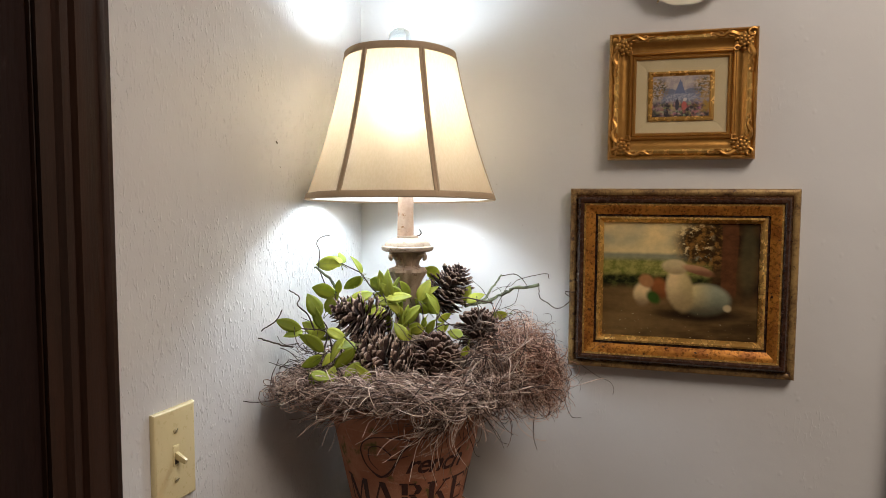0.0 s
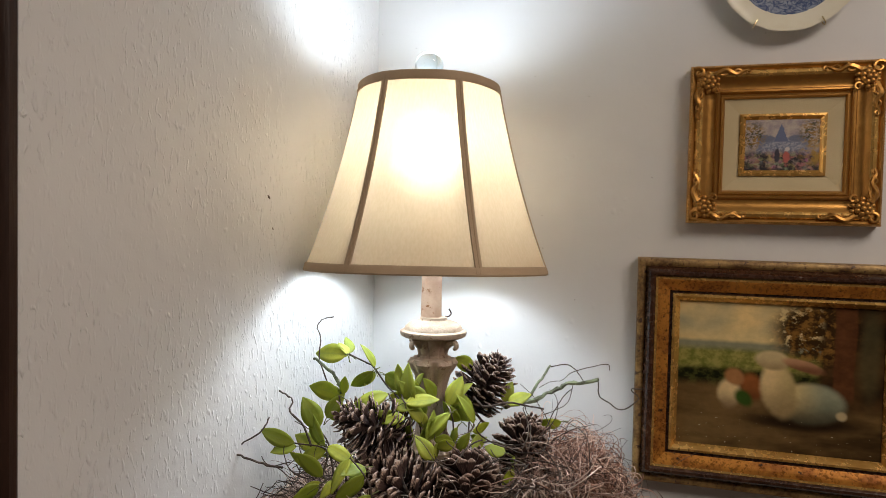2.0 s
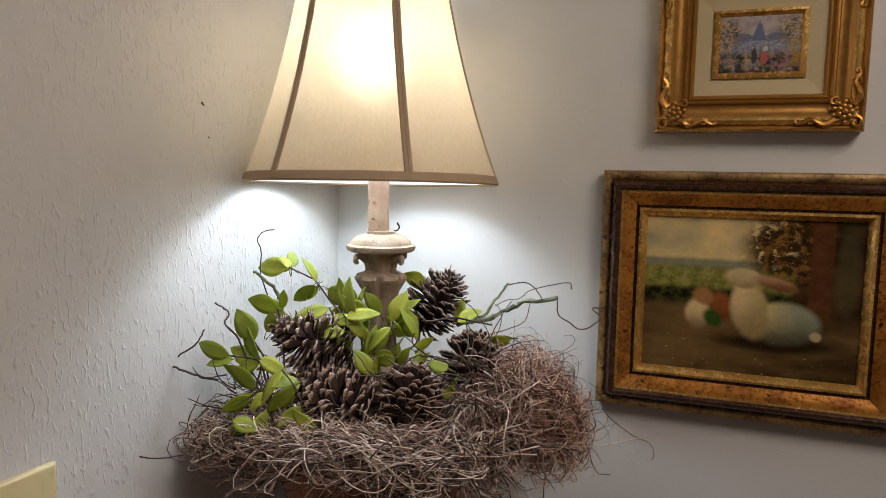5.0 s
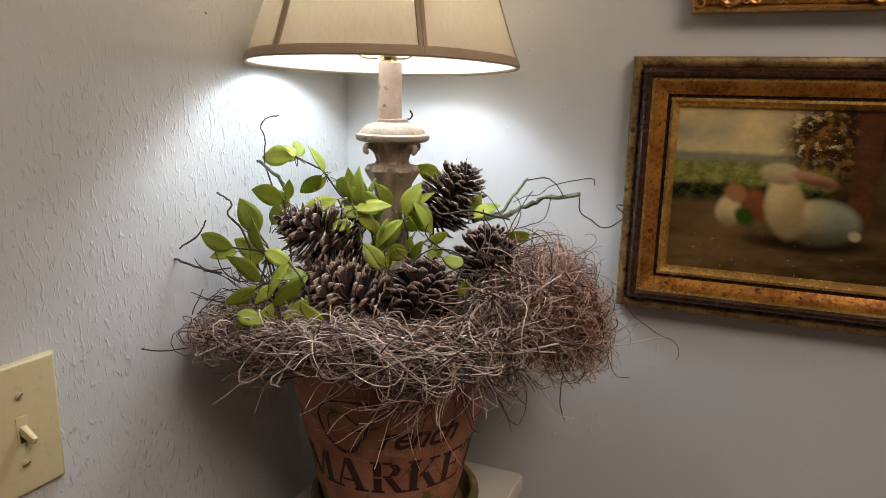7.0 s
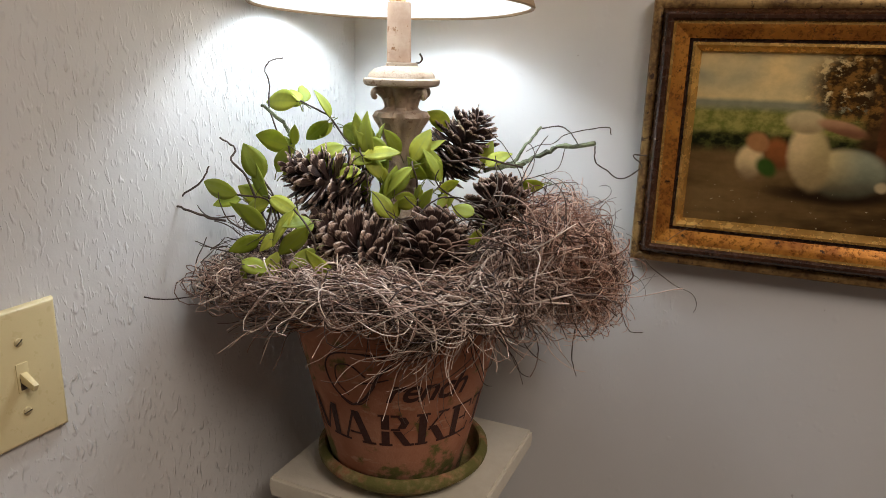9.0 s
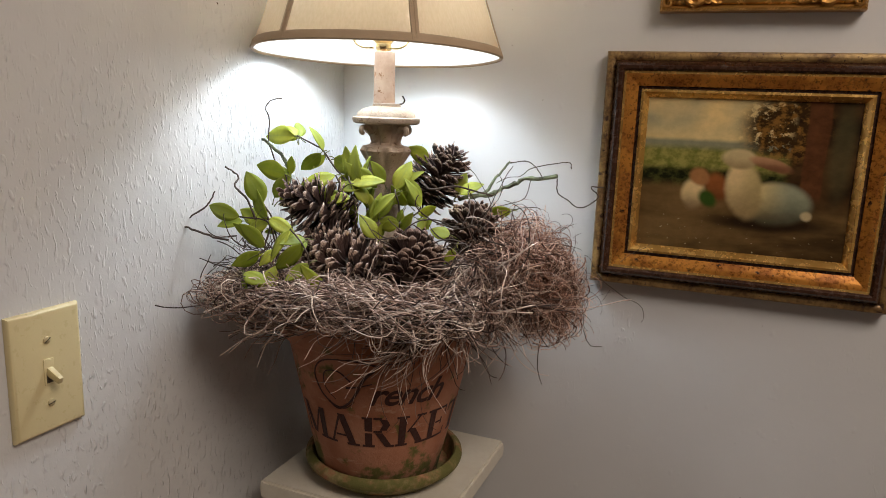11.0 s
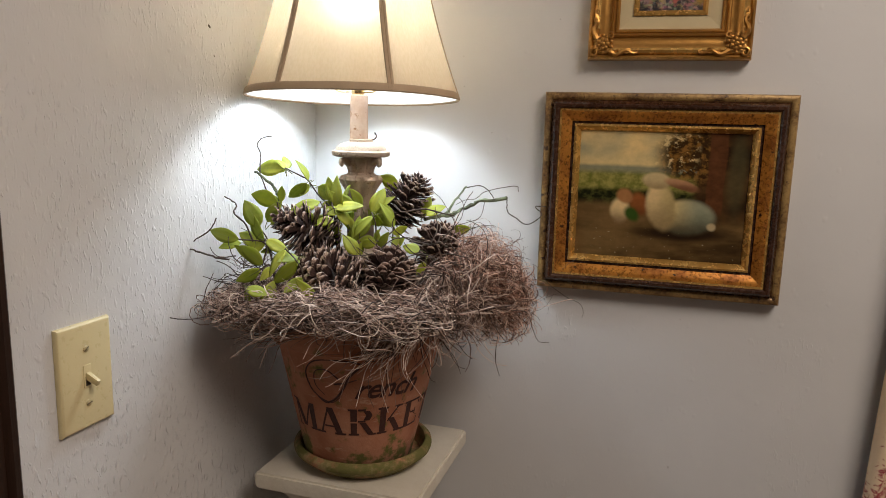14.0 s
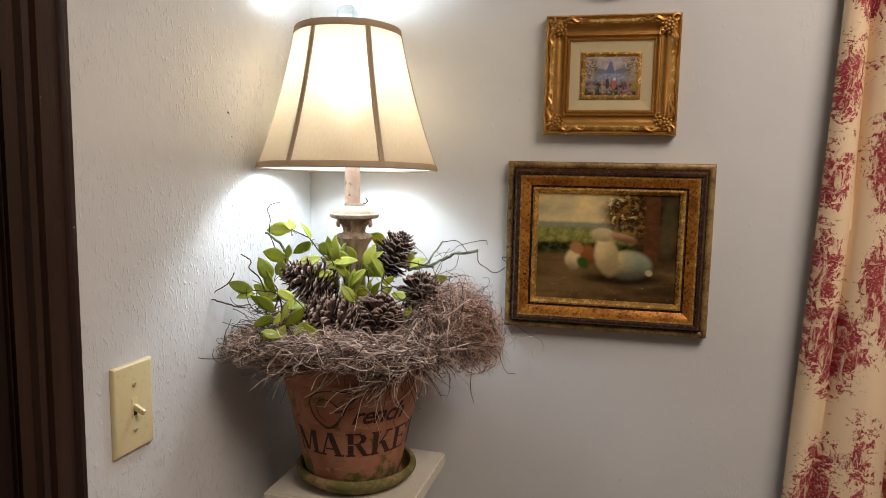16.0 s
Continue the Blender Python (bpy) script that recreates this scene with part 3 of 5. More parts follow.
# unseen rim, assumed so the fill light overhead has a body
assumed_fixture = thing("assumed_ceiling_light", pose(0.74, 0.24, HIGH), "unseen round white ceiling light, assumed for the room's fill", "ceiling light")
part("rim", lathe([(0.43, 0), (0.465, 0), (0.47, -0.012), (0.465, -0.03), (0.45, -0.054), (0.446, -0.056), (0.43, -0.056)], 64), WHITE, assumed_fixture)

# ---- pictures on the back wall ----


def framed(name, x, z, width, height, section, spans, picture, inset, label, picture_label):
    """A mitred frame: section holds (inward, standing out) pairs from the outer edge, spans (material, first, last) runs of it."""
    top = thing(name, pose(x, BACK - 0.001, z), label, "picture")
    hx, hz = width / 2, height / 2
    corners = [(-1, -1), (1, -1), (1, 1), (-1, 1)]
    for k in range(4):
        (ax, az), (bx, bz) = corners[k], corners[(k + 1) % 4]
        bm = bmesh.new()
        ends = [[bm.verts.new((sx * (hx - d), -h, sz * (hz - d))) for d, h in section] for sx, sz in ((ax, az), (bx, bz))]
        slots = []
        for number, (one, first, last) in enumerate(spans):
            slots.append(one)
            for i in range(first, last):
                f = bm.faces.new((ends[0][i], ends[0][i + 1], ends[1][i + 1], ends[1][i]))
                f.material_index = number
        bmesh.ops.recalc_face_normals(bm, faces=bm.faces[:])
        if bm.faces[0].normal.y > 0:
            bmesh.ops.reverse_faces(bm, faces=bm.faces[:])
        part("frame_rail", bm, slots, top)
    canvas = part("canvas", box(-hx + inset, hx - inset, -0.009, -0.004, -hz + inset, hz - inset), picture, top, picture_label, smooth=False)
    return top, canvas


WIDE_SECTION = [(0, 0), (0, 0.015), (0.0015, 0.0185), (0.004, 0.0195), (0.0075, 0.0185), (0.0095, 0.0165), (0.0105, 0.0185), (0.0125, 0.0255), (0.0155, 0.0285), (0.0185, 0.0285), (0.0205, 0.0265), (0.0210, 0.0245), (0.0235, 0.0245), (0.0300, 0.0215), (0.0365, 0.0180), (0.0375, 0.0150), (0.0395, 0.0150), (0.0400, 0.0180), (0.0425, 0.0185), (0.0440, 0.0165), (0.0475, 0.0120), (0.0485, 0.0080)]
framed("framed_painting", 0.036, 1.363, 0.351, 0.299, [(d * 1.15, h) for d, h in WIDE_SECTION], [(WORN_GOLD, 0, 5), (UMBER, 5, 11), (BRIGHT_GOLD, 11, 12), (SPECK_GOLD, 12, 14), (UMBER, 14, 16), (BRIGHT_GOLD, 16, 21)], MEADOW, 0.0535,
       "oil painting in a wide antique gold and dark brown frame", "dark oil painting of a meadow with pale rounded shapes")

SMALL_SECTION = [(0, 0), (0, 0.016), (0.001, 0.020), (0.0035, 0.0225), (0.006, 0.021), (0.007, 0.019), (0.009, 0.0225), (0.013, 0.0240), (0.016, 0.0225), (0.020, 0.0185), (0.026, 0.0165), (0.031, 0.0175), (0.0325, 0.0200), (0.0345, 0.0205), (0.0360, 0.0185), (0.0375, 0.0165), (0.0385, 0.0175), (0.0410, 0.0175), (0.0425, 0.0150), (0.0430, 0.0130), (0.0615, 0.0105), (0.0620, 0.0130), (0.0650, 0.0135), (0.0670, 0.0115), (0.0690, 0.0090), (0.0700, 0.0075)]
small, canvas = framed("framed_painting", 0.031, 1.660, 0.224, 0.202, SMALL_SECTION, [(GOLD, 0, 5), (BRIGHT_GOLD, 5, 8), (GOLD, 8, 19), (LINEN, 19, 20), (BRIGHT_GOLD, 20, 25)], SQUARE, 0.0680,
                       "small city painting in an ornate carved gold frame", "thickly painted view of a domed square")


def scroll(cx, cz, turn, size, flip, bm):
    """A raised curl of carved leaf, winding inwards."""
    pts = []
    for i in range(15):
        a = i / 14 * 2.35 * math.pi
        r = size * (1 - 0.80 * i / 14)
        pts.append(Vector((cx + flip * r * math.cos(a + turn), -0.0225 - 0.002 * math.sin(i / 14 * math.pi), cz + r * math.sin(a + turn))))
    return tube(pts, size * 0.34, size * 0.16, 6, 0.12, bm=bm)


def knob(x, h, z, r, bm, flat=0.7):
    made = bmesh.new()
    bmesh.ops.create_uvsphere(made, u_segments=8, v_segments=6, radius=r, matrix=Matrix.Translation((x, -h, z)) @ Matrix.Diagonal((1, flat, 1, 1)))
    return merge(bm, made)


for sx in (-1, 1):
    for sz in (-1, 1):
        bm = bmesh.new()
        x, z = sx * 0.0905, sz * 0.0795
        # rosette of petals
        for k in range(7):
            a = 2 * math.pi * k / 7
            knob(x + 0.0062 * math.cos(a), 0.0245, z + 0.0062 * math.sin(a), 0.0038, bm)
        knob(x, 0.0275, z, 0.0034, bm)
        for k in range(10):
            a = 2 * math.pi * (k + 0.5) / 10
            knob(x + 0.0115 * math.cos(a), 0.0215, z + 0.0115 * math.sin(a), 0.0034, bm)
        # leaf at the tip and curls along both rails
        scroll(sx * 0.1020, sz * 0.0912, 0.8, 0.0075, sx * sz, bm)
        scroll(sx * 0.0730, sz * 0.0915, 2.2, 0.0062, sx, bm)
        scroll(sx * 0.0560, sz * 0.0900, 0.4, 0.0048, -sx, bm)
        scroll(sx * 0.0440, sz * 0.0905, 1.4, 0.0034, sx, bm)
        scroll(sx * 0.1025, sz * 0.0630, 2.2, 0.0062, sx, bm)
        scroll(sx * 0.1010, sz * 0.0465, 0.4, 0.0048, -sx, bm)
        scroll(sx * 0.1010, sz * 0.0350, 1.4, 0.0034, sx, bm)
        scroll(sx * 0.0800, sz * 0.0680, 1.0, 0.0050, sx, bm)
        tube(spline([(sx * 0.082, -0.0235, sz * 0.088), (sx * 0.070, -0.0245, sz * 0.0935), (sx * 0.058, -0.0240, sz * 0.0880), (sx * 0.047, -0.0230, sz * 0.0925), (sx * 0.040, -0.0220, sz * 0.0895)], 4), 0.0038, 0.0014, 6, 0.2, bm)
        tube(spline([(sx * 0.099, -0.0235, sz * 0.072), (sx * 0.1045, -0.0245, sz * 0.060), (sx * 0.0990, -0.0240, sz * 0.048), (sx * 0.1035, -0.0230, sz * 0.037), (sx * 0.1005, -0.0220, sz * 0.030)], 4), 0.0038, 0.0014, 6, 0.2, bm)
        part("corner_ornament", bm, GOLD, small, "carved gilded corner leaf and flower")

# rope edge and bead row
bm = bmesh.new()
for a, b, n in (((-0.109, -0.098), (0.109, -0.098), 66), ((0.109, -0.098), (0.109, 0.098), 58), ((0.109, 0.098), (-0.109, 0.098), 66), ((-0.109, 0.098), (-0.109, -0.098), 58)):
    for i in range(n):
        s = i / n
        q = Vector((a[0] + (b[0] - a[0]) * s, -0.0215, a[1] + (b[1] - a[1]) * s))
        d = Vector((b[0] - a[0], 0, b[1] - a[1])).normalized()
        tube([q - d * 0.0016 + Vector((0, 0.002, 0)) + Vector((-d.z, 0, d.x)) * -0.002, q, q + d * 0.0016 + Vector((0, 0.002, 0)) + Vector((-d.z, 0, d.x)) * 0.002], 0.0011, 0.0011, 4, bm=bm)
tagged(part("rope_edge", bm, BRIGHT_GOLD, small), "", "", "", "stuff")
bm = bmesh.new()
for a, b, n in (((-0.0735, -0.0625), (0.0735, -0.0625), 50), ((0.0735, -0.0625), (0.0735, 0.0625), 42), ((0.0735, 0.0625), (-0.0735, 0.0625), 50), ((-0.0735, 0.0625), (-0.0735, -0.0625), 42)):
    for i in range(n):
        s = i / n
        made = bmesh.new()
        bmesh.ops.create_icosphere(made, subdivisions=1, radius=0.00105, matrix=Matrix.Translation((a[0] + (b[0] - a[0]) * s, -0.018, a[1] + (b[1] - a[1]) * s)))
        merge(bm, made)
tagged(part("beading", bm, GOLD, small), "", "", "", "stuff")

# wall plate with a scalloped rim
plate = thing("wall_plate", pose(0.032, BACK - 0.002, 1.883, 90), "cream china plate with a blue printed centre", "plate")


def scallop(a, z):
    return 1 + (0.012 * abs(math.sin(a * 8)) ** 0.7 - 0.006 if z > 0.012 else 0)


part("rim", lathe([(0.0, 0.004), (0.045, 0.003), (0.058, 0.006), (0.062, 0.011), (0.070, 0.0145), (0.080, 0.0175), (0.083, 0.0185), (0.0835, 0.0205), (0.080, 0.0205), (0.070, 0.0175), (0.0615, 0.0140)], 128, scallop), CHINA, plate, "cream scalloped rim")
part("centre", lathe([(0.0005, 0.0075), (0.044, 0.0070), (0.056, 0.0095), (0.0605, 0.0135), (0.0618, 0.0142)], 64), BLUE, plate, "blue and white landscape print")
for a in (-118, -62, 62, 118):
    c, s = math.cos(radians(a)), math.sin(radians(a))
    line = [Vector((r * c, r * s, h)) for r, h in ((0.05, 0.001), (0.084, 0.012), (0.0865, 0.0205), (0.0850, 0.0235), (0.0775, 0.0225))]
    part("wire_clip", tube(spline(line, 3), 0.0008, sides=6), WIRE, plate)

# ---- light switch ----
switch = thing("light_switch", LEFT_WALL @ pose(0.0005, 0.5113, 1.1847), "ivory plastic toggle light switch plate", "light switch")
bm = bmesh.new()
bmesh.ops.create_cube(bm, size=1, matrix=Matrix.Translation((0.003, 0, 0)) @ Matrix.Diagonal((0.006, 0.0720, 0.1170, 1)))
front = [e for e in bm.edges if all(v.co.x > 0.005 for v in e.verts)]
bmesh.ops.bevel(bm, geom=front, offset=0.0042, segments=4, affect="EDGES", profile=0.55)
part("cover_plate", bm, IVORY, switch)
bm = box(0.0055, 0.0068, -0.0052, 0.0052, -0.0125, 0.0125, 0.0005)
part("toggle_collar", bm, IVORY, switch)
part("toggle_slot", box(0.0062, 0.0071, -0.0032, 0.0032, -0.0105, 0.0000), SLOT, switch)
lever = box(-0.0008, 0.0165, -0.0030, 0.0030, -0.0042, 0.0042, 0.0012)
for v in lever.verts:
    k = 1 - max(0, v.co.x) * 16
    v.co.y, v.co.z = v.co.y * k, v.co.z * k
lever.transform(pose(0.0062, 0, 0.0005, 0, 24, 0))
part("toggle", lever, IVORY, switch)
for z, turn in ((0.0303, 55), (-0.0303, 80)):
    head = lathe([(0.0036, 0), (0.0036, 0.0008), (0.0028, 0.0014), (0.0, 0.0016)], 16)
    head.transform(pose(0.0058, 0, z, 0, 90, 0))
    s = part("screw", head, SCREW, switch)
    slot = box(-0.0034, 0.0034, -0.0004, 0.0004, 0.0012, 0.0018)
    slot.transform(pose(0.0058, 0, z, 0, 90, 0) @ pose(0, 0, 0, 0, 0, turn))
    part("screw_slot", slot, SLOT, s)

# ---- curtain ----


def curtain_line(s, z):
    """A point of the cloth: s runs across the cloth in metres, z is the height."""
    lean = 0.042 * (z - 1.0)
    flare = 1.0 + 0.10 * (1.5 - z)
    turn = s / 0.062 if s < 0.062 else 1 + (s - 0.062) / 0.150
    turn += 0.05 * math.sin(z * 2.4 + s * 4) * min(1, s / 0.05)
    depth = 0.040 * flare * (0.62 if turn < 1 else 0.9 + 0.2 * math.sin(s * 11))
    x = 0.350 + lean + s * 0.66 * flare + 0.006 * math.sin(z * 5 + s * 20) * min(1, s / 0.04)
    y = 1.196 - depth * (abs(math.sin(math.pi * turn)) + 1e-4) ** 0.5 + 0.003 * math.sin(z * 7 + s * 30)
    return x, y


bm = bmesh.new()
uv = bm.loops.layers.uv.new("cloth")
across, up = 260, 44
grid = [[bm.verts.new((*curtain_line(1.25 * i / across, 0.03 + 2.17 * j / up), 0.03 + 2.17 * j / up)) for i in range(across + 1)] for j in range(up + 1)]
for j in range(up):
    for i in range(across):
        f = bm.faces.new((grid[j][i], grid[j][i + 1], grid[j + 1][i + 1], grid[j + 1][i]))
        for loop, (a, b) in zip(f.loops, ((i, j), (i + 1, j), (i + 1, j + 1), (i, j + 1))):
            loop[uv].uv = (1.25 * a / across, 2.17 * b / up)
drape = thing("curtain", Matrix(), "cream toile curtain with red printed scenes, hanging in folds", "curtain")
cloth = part("cloth", bm, TOILE, drape)
solid = cloth.modifiers.new("thickness", "SOLIDIFY")
solid.thickness = 0.0018
rod = thing("curtain_rod", pose(0, 1.176, 2.215), "plain dark curtain rod", "curtain rod")
bm = tube([Vector((0.25, 0, 0)), Vector((1.6, 0, 0))], 0.011, sides=16)
part("pole", bm, DARK_WOOD, rod)
for x in (0.27, 1.58):
    part("bracket", box(x - 0.01, x + 0.01, -0.012, BACK - 1.176 - 0.0005, -0.02, -0.009, 0.002), DARK_WOOD, rod)

# ---- pedestal ----
pedestal = thing("pedestal", pose(-0.3695, 1.077, 0, 0, 0, -1.8), "cream painted plaster pedestal with a square top", "pedestal")
TOP = 0.963


def square_stack(levels, bevel=0.0):
    """A square body from (half width, height) pairs."""
    bm = bmesh.new()
    rings = [[bm.verts.new((sx * h, sy * h, z)) for sx, sy in ((-1, -1), (1, -1), (1, 1), (-1, 1))] for h, z in levels]
    for lo, hi in zip(rings, rings[1:]):
        for i in range(4):
            bm.faces.new((lo[i], lo[(i + 1) % 4], hi[(i + 1) % 4], hi[i]))
    bm.faces.new(rings[0][::-1])
    bm.faces.new(rings[-1])
    if bevel:
        upright = [e for e in bm.edges if abs(e.verts[0].co.z - e.verts[1].co.z) > 1e-4 or min(v.co.z for v in e.verts) > levels[-1][1] - 1e-4]
        bmesh.ops.bevel(bm, geom=upright, offset=bevel, segments=2, affect="EDGES")
    return bm


part("top_slab", square_stack([(0.1195, TOP - 0.026), (0.123, TOP - 0.023), (0.124, TOP - 0.012), (0.123, TOP)], 0.003), PLASTER, pedestal)
cove = [(0.074, TOP - 0.135), (0.078, TOP - 0.100), (0.080, TOP - 0.085), (0.083, TOP - 0.066), (0.089, TOP - 0.050), (0.098, TOP - 0.038), (0.108, TOP - 0.031), (0.115, TOP - 0.0265)]
part("capital", square_stack(cove, 0.002), PLASTER, pedestal)
part("shaft", square_stack([(0.078, 0.14), (0.072, TOP - 0.1355)], 0.003), PLASTER, pedestal)
part("base", square_stack([(0.125, 0.0), (0.125, 0.07), (0.118, 0.085), (0.095, 0.10), (0.088, 0.1395)], 0.003), PLASTER, pedestal)

# ---- pot and saucer ----
saucer = thing("saucer", pose(LAMP.x + 0.003, LAMP.y + 0.009, TOP + 0.0005), "terracotta saucer covered with green moss stains", "saucer")
part("dish", lathe([(0.001, 0.0), (0.078, 0.0), (0.084, 0.002), (0.0925, 0.009), (0.0990, 0.015), (0.1025, 0.0175), (0.1035, 0.021), (0.1030, 0.0250), (0.0995, 0.0285), (0.0955, 0.0300), (0.0930, 0.0285), (0.0905, 0.018), (0.086, 0.0040), (0.082, 0.0026), (0.001, 0.0026)], 72), MOSSY_CLAY, saucer)
pot = thing("flower_pot", pose(LAMP.x, LAMP.y, TOP + 0.0033), "terracotta flower pot stencilled with brown lettering", "flower pot")
POT_LOW, POT_HIGH, POT_TALL = 0.077, 0.126, 0.225


def pot_radius(z):
    return POT_LOW + (POT_HIGH - POT_LOW) * z / POT_TALL


part("body", lathe([(0.001, 0), (POT_LOW - 0.003, 0), (POT_LOW, 0.003), (pot_radius(0.06), 0.06), (pot_radius(0.12), 0.12), (pot_radius(0.19), 0.19), (POT_HIGH - 0.002, 0.192), (POT_HIGH + 0.003, 0.195), (POT_HIGH + 0.006, 0.21), (POT_HIGH + 0.004, POT_TALL), (POT_HIGH - 0.005, POT_TALL), (POT_HIGH - 0.008, 0.20), (0.08, 0.02), (0.001, 0.015)], 96), TERRACOTTA, pot)
part("filling", lathe([(0.001, 0.205), (0.03, 0.205), (0.09, 0.203), (0.1195, 0.200)], 40), FILLING_AND_BLOCKER, pot, "dark moss filling")
FRONT = math.atan2(-0.92, 0.39) + 0.03      # the side of the pot that faces the room


def lettering(text, size, z, middle, spread, shear, fat):
    """Letters wrapped round the pot's cone: the height z is that of the baseline, middle an angle."""
    data = bpy.data.curves.new("letters", "FONT")
    data.body, data.size, data.align_x, data.shear, data.offset = text, size, "CENTER", shear, fat
    data.space_character, data.resolution_u = spread, 3
    ob = new("letters", data)
    bpy.context.view_layer.update()
    me = bpy.data.meshes.new_from_object(ob.evaluated_get(bpy.context.evaluated_depsgraph_get()))
    bpy.data.objects.remove(ob)
    bpy.data.curves.remove(data)
    bm = bmesh.new()
    bm.from_mesh(me)
    bpy.data.meshes.remove(me)
    bmesh.ops.triangulate(bm, faces=bm.faces[:])
    bmesh.ops.subdivide_edges(bm, edges=[e for e in bm.edges if e.calc_length() > size * 0.22], cuts=2)
    for v in bm.verts:
        h = z + v.co.y
        r = pot_radius(h) + 0.0005
        a = middle + v.co.x / pot_radius(z)
        v.co = (r * math.cos(a), r * math.sin(a), h)
    return bm


def strokes(lines, z, size, middle):
    """A stencilled capital from straight strokes (x, y, x, y, width) in letter heights, wrapped round the pot."""
    bm = bmesh.new()
    for x0, y0, x1, y1, wide in lines:
        n = 6
        # an upright stroke widens sideways, a level one upwards
        level = abs(y1 - y0) < 0.02
        rows = []
        for i in range(n + 1):
            k = i / n
            x, y = x0 + (x1 - x0) * k, y0 + (y1 - y0) * k
            row = []
            for side in (-0.5, 0.5):
                px, py = (x, y + side * wide) if level else (x + side * wide, y)
                h = z + py * size
                r = pot_radius(h) + 0.0006
                a = middle + px * size / pot_radius(z + 0.5 * size)
                row.append(bm.verts.new((r * math.cos(a), r * math.sin(a), h)))
            rows.append(row)
        for lo, hi in zip(rows, rows[1:]):
            f = bm.faces.new((lo[0], lo[1], hi[1], hi[0]))
            f.normal_update()
            if f.normal.dot(f.calc_center_median()) < 0:
                f.normal_flip()
    return bm


CAPITALS = {
    "M": [(-0.40, 0, -0.40, 1, 0.07), (-0.37, 1, -0.06, 0.05, 0.20), (-0.02, 0.05, 0.30, 0.92, 0.07), (0.40, 0, 0.40, 1, 0.21), (-0.40, 0.03, -0.40, 0, 0.28), (0.22, 0.035, 0.58, 0.035, 0.07), (-0.56, 0.965, -0.30, 0.965, 0.07)],
    "A": [(-0.36, 0.0, -0.04, 0.95, 0.07), (0.01, 1.0, 0.33, 0.0, 0.22), (-0.20, 0.30, 0.16, 0.30, 0.06), (-0.50, 0.035, -0.20, 0.035, 0.07), (0.14, 0.035, 0.54, 0.035, 0.07)],
    "R": [(-0.24, 0, -0.24, 0.47, 0.21), (-0.24, 0.53, -0.24, 1, 0.21), (-0.10, 0.965, 0.14, 0.965, 0.07), (0.17, 0.93, 0.26, 0.76, 0.20), (0.26, 0.76, 0.17, 0.57, 0.20), (-0.10, 0.53, 0.14, 0.53, 0.06), (0.05, 0.48, 0.34, 0.02, 0.21), (-0.42, 0.035, -0.06, 0.035, 0.07), (-0.42, 0.965, -0.30, 0.965, 0.07), (0.26, 0.035, 0.52, 0.035, 0.07)],
    "K": [(-0.26, 0, -0.26, 1, 0.21), (-0.10, 0.44, 0.28, 0.98, 0.07), (0.02, 0.56, 0.34, 0.02, 0.22), (-0.44, 0.035, -0.08, 0.035, 0.07), (-0.44, 0.965, -0.08, 0.965, 0.07), (0.14, 0.965, 0.44, 0.965, 0.07), (0.18, 0.035, 0.54, 0.035, 0.07)],
    "E": [(-0.22, 0, -0.22, 1, 0.21), (-0.40, 0.035, 0.34, 0.035, 0.07), (-0.40, 0.965, 0.32, 0.965, 0.07), (-0.08, 0.52, 0.16, 0.52, 0.06), (0.16, 0.40, 0.16, 0.64, 0.05), (0.33, 0.0, 0.36, 0.26, 0.05), (0.31, 0.76, 0.31, 1.0, 0.05)],
    "T": [(0.0, 0, 0.0, 1, 0.21), (-0.38, 0.965, 0.38, 0.965, 0.07), (-0.38, 0.74, -0.35, 1.0, 0.05), (0.38, 0.74, 0.35, 1.0, 0.05), (-0.18, 0.035, 0.18, 0.035, 0.07)],
}
for letter, turn in (("M", -1.06), ("A", -0.60), ("R", -0.155), ("K", 0.265), ("E", 0.665), ("T", 1.02)):
    part("lettering", strokes(CAPITALS[letter], 0.0715, 0.0415, FRONT + 0.13 + turn), LETTER, pot, "brown stencilled capital letter", smooth=False)
part("lettering", lettering("rench", 0.042, 0.1300, FRONT + 0.30, 0.92, 0.42, 0.0007), LETTER, pot, "brown script letters", smooth=False)


def swash(points, r):
    """A painted stroke of the script on the pot, given as (angle from the front, height) pairs."""
    line = []
    for a, z in points:
        line.append(Vector((math.cos(FRONT + a) * (pot_radius(z) + 0.0002), math.sin(FRONT + a) * (pot_radius(z) + 0.0002), z)))
    return tube(spline(line, 6), r, r * 0.5, 6)


part("swash", swash([(-0.02, 0.181), (-0.25, 0.186), (-0.58, 0.182), (-0.74, 0.164), (-0.70, 0.140), (-0.56, 0.126), (-0.40, 0.122), (-0.28, 0.132)], 0.0013), LETTER, pot)
part("swash", swash([(-0.06, 0.176), (-0.16, 0.164), (-0.24, 0.146), (-0.34, 0.130), (-0.48, 0.121), (-0.60, 0.128)], 0.0024), LETTER, pot)
part("swash", swash([(-0.30, 0.158), (-0.44, 0.170), (-0.60, 0.166), (-0.62, 0.146), (-0.50, 0.132)], 0.0010), LETTER, pot)
part("swash", swash([(-0.36, 0.150), (-0.22, 0.153), (-0.08, 0.158)], 0.0013), LETTER, pot)
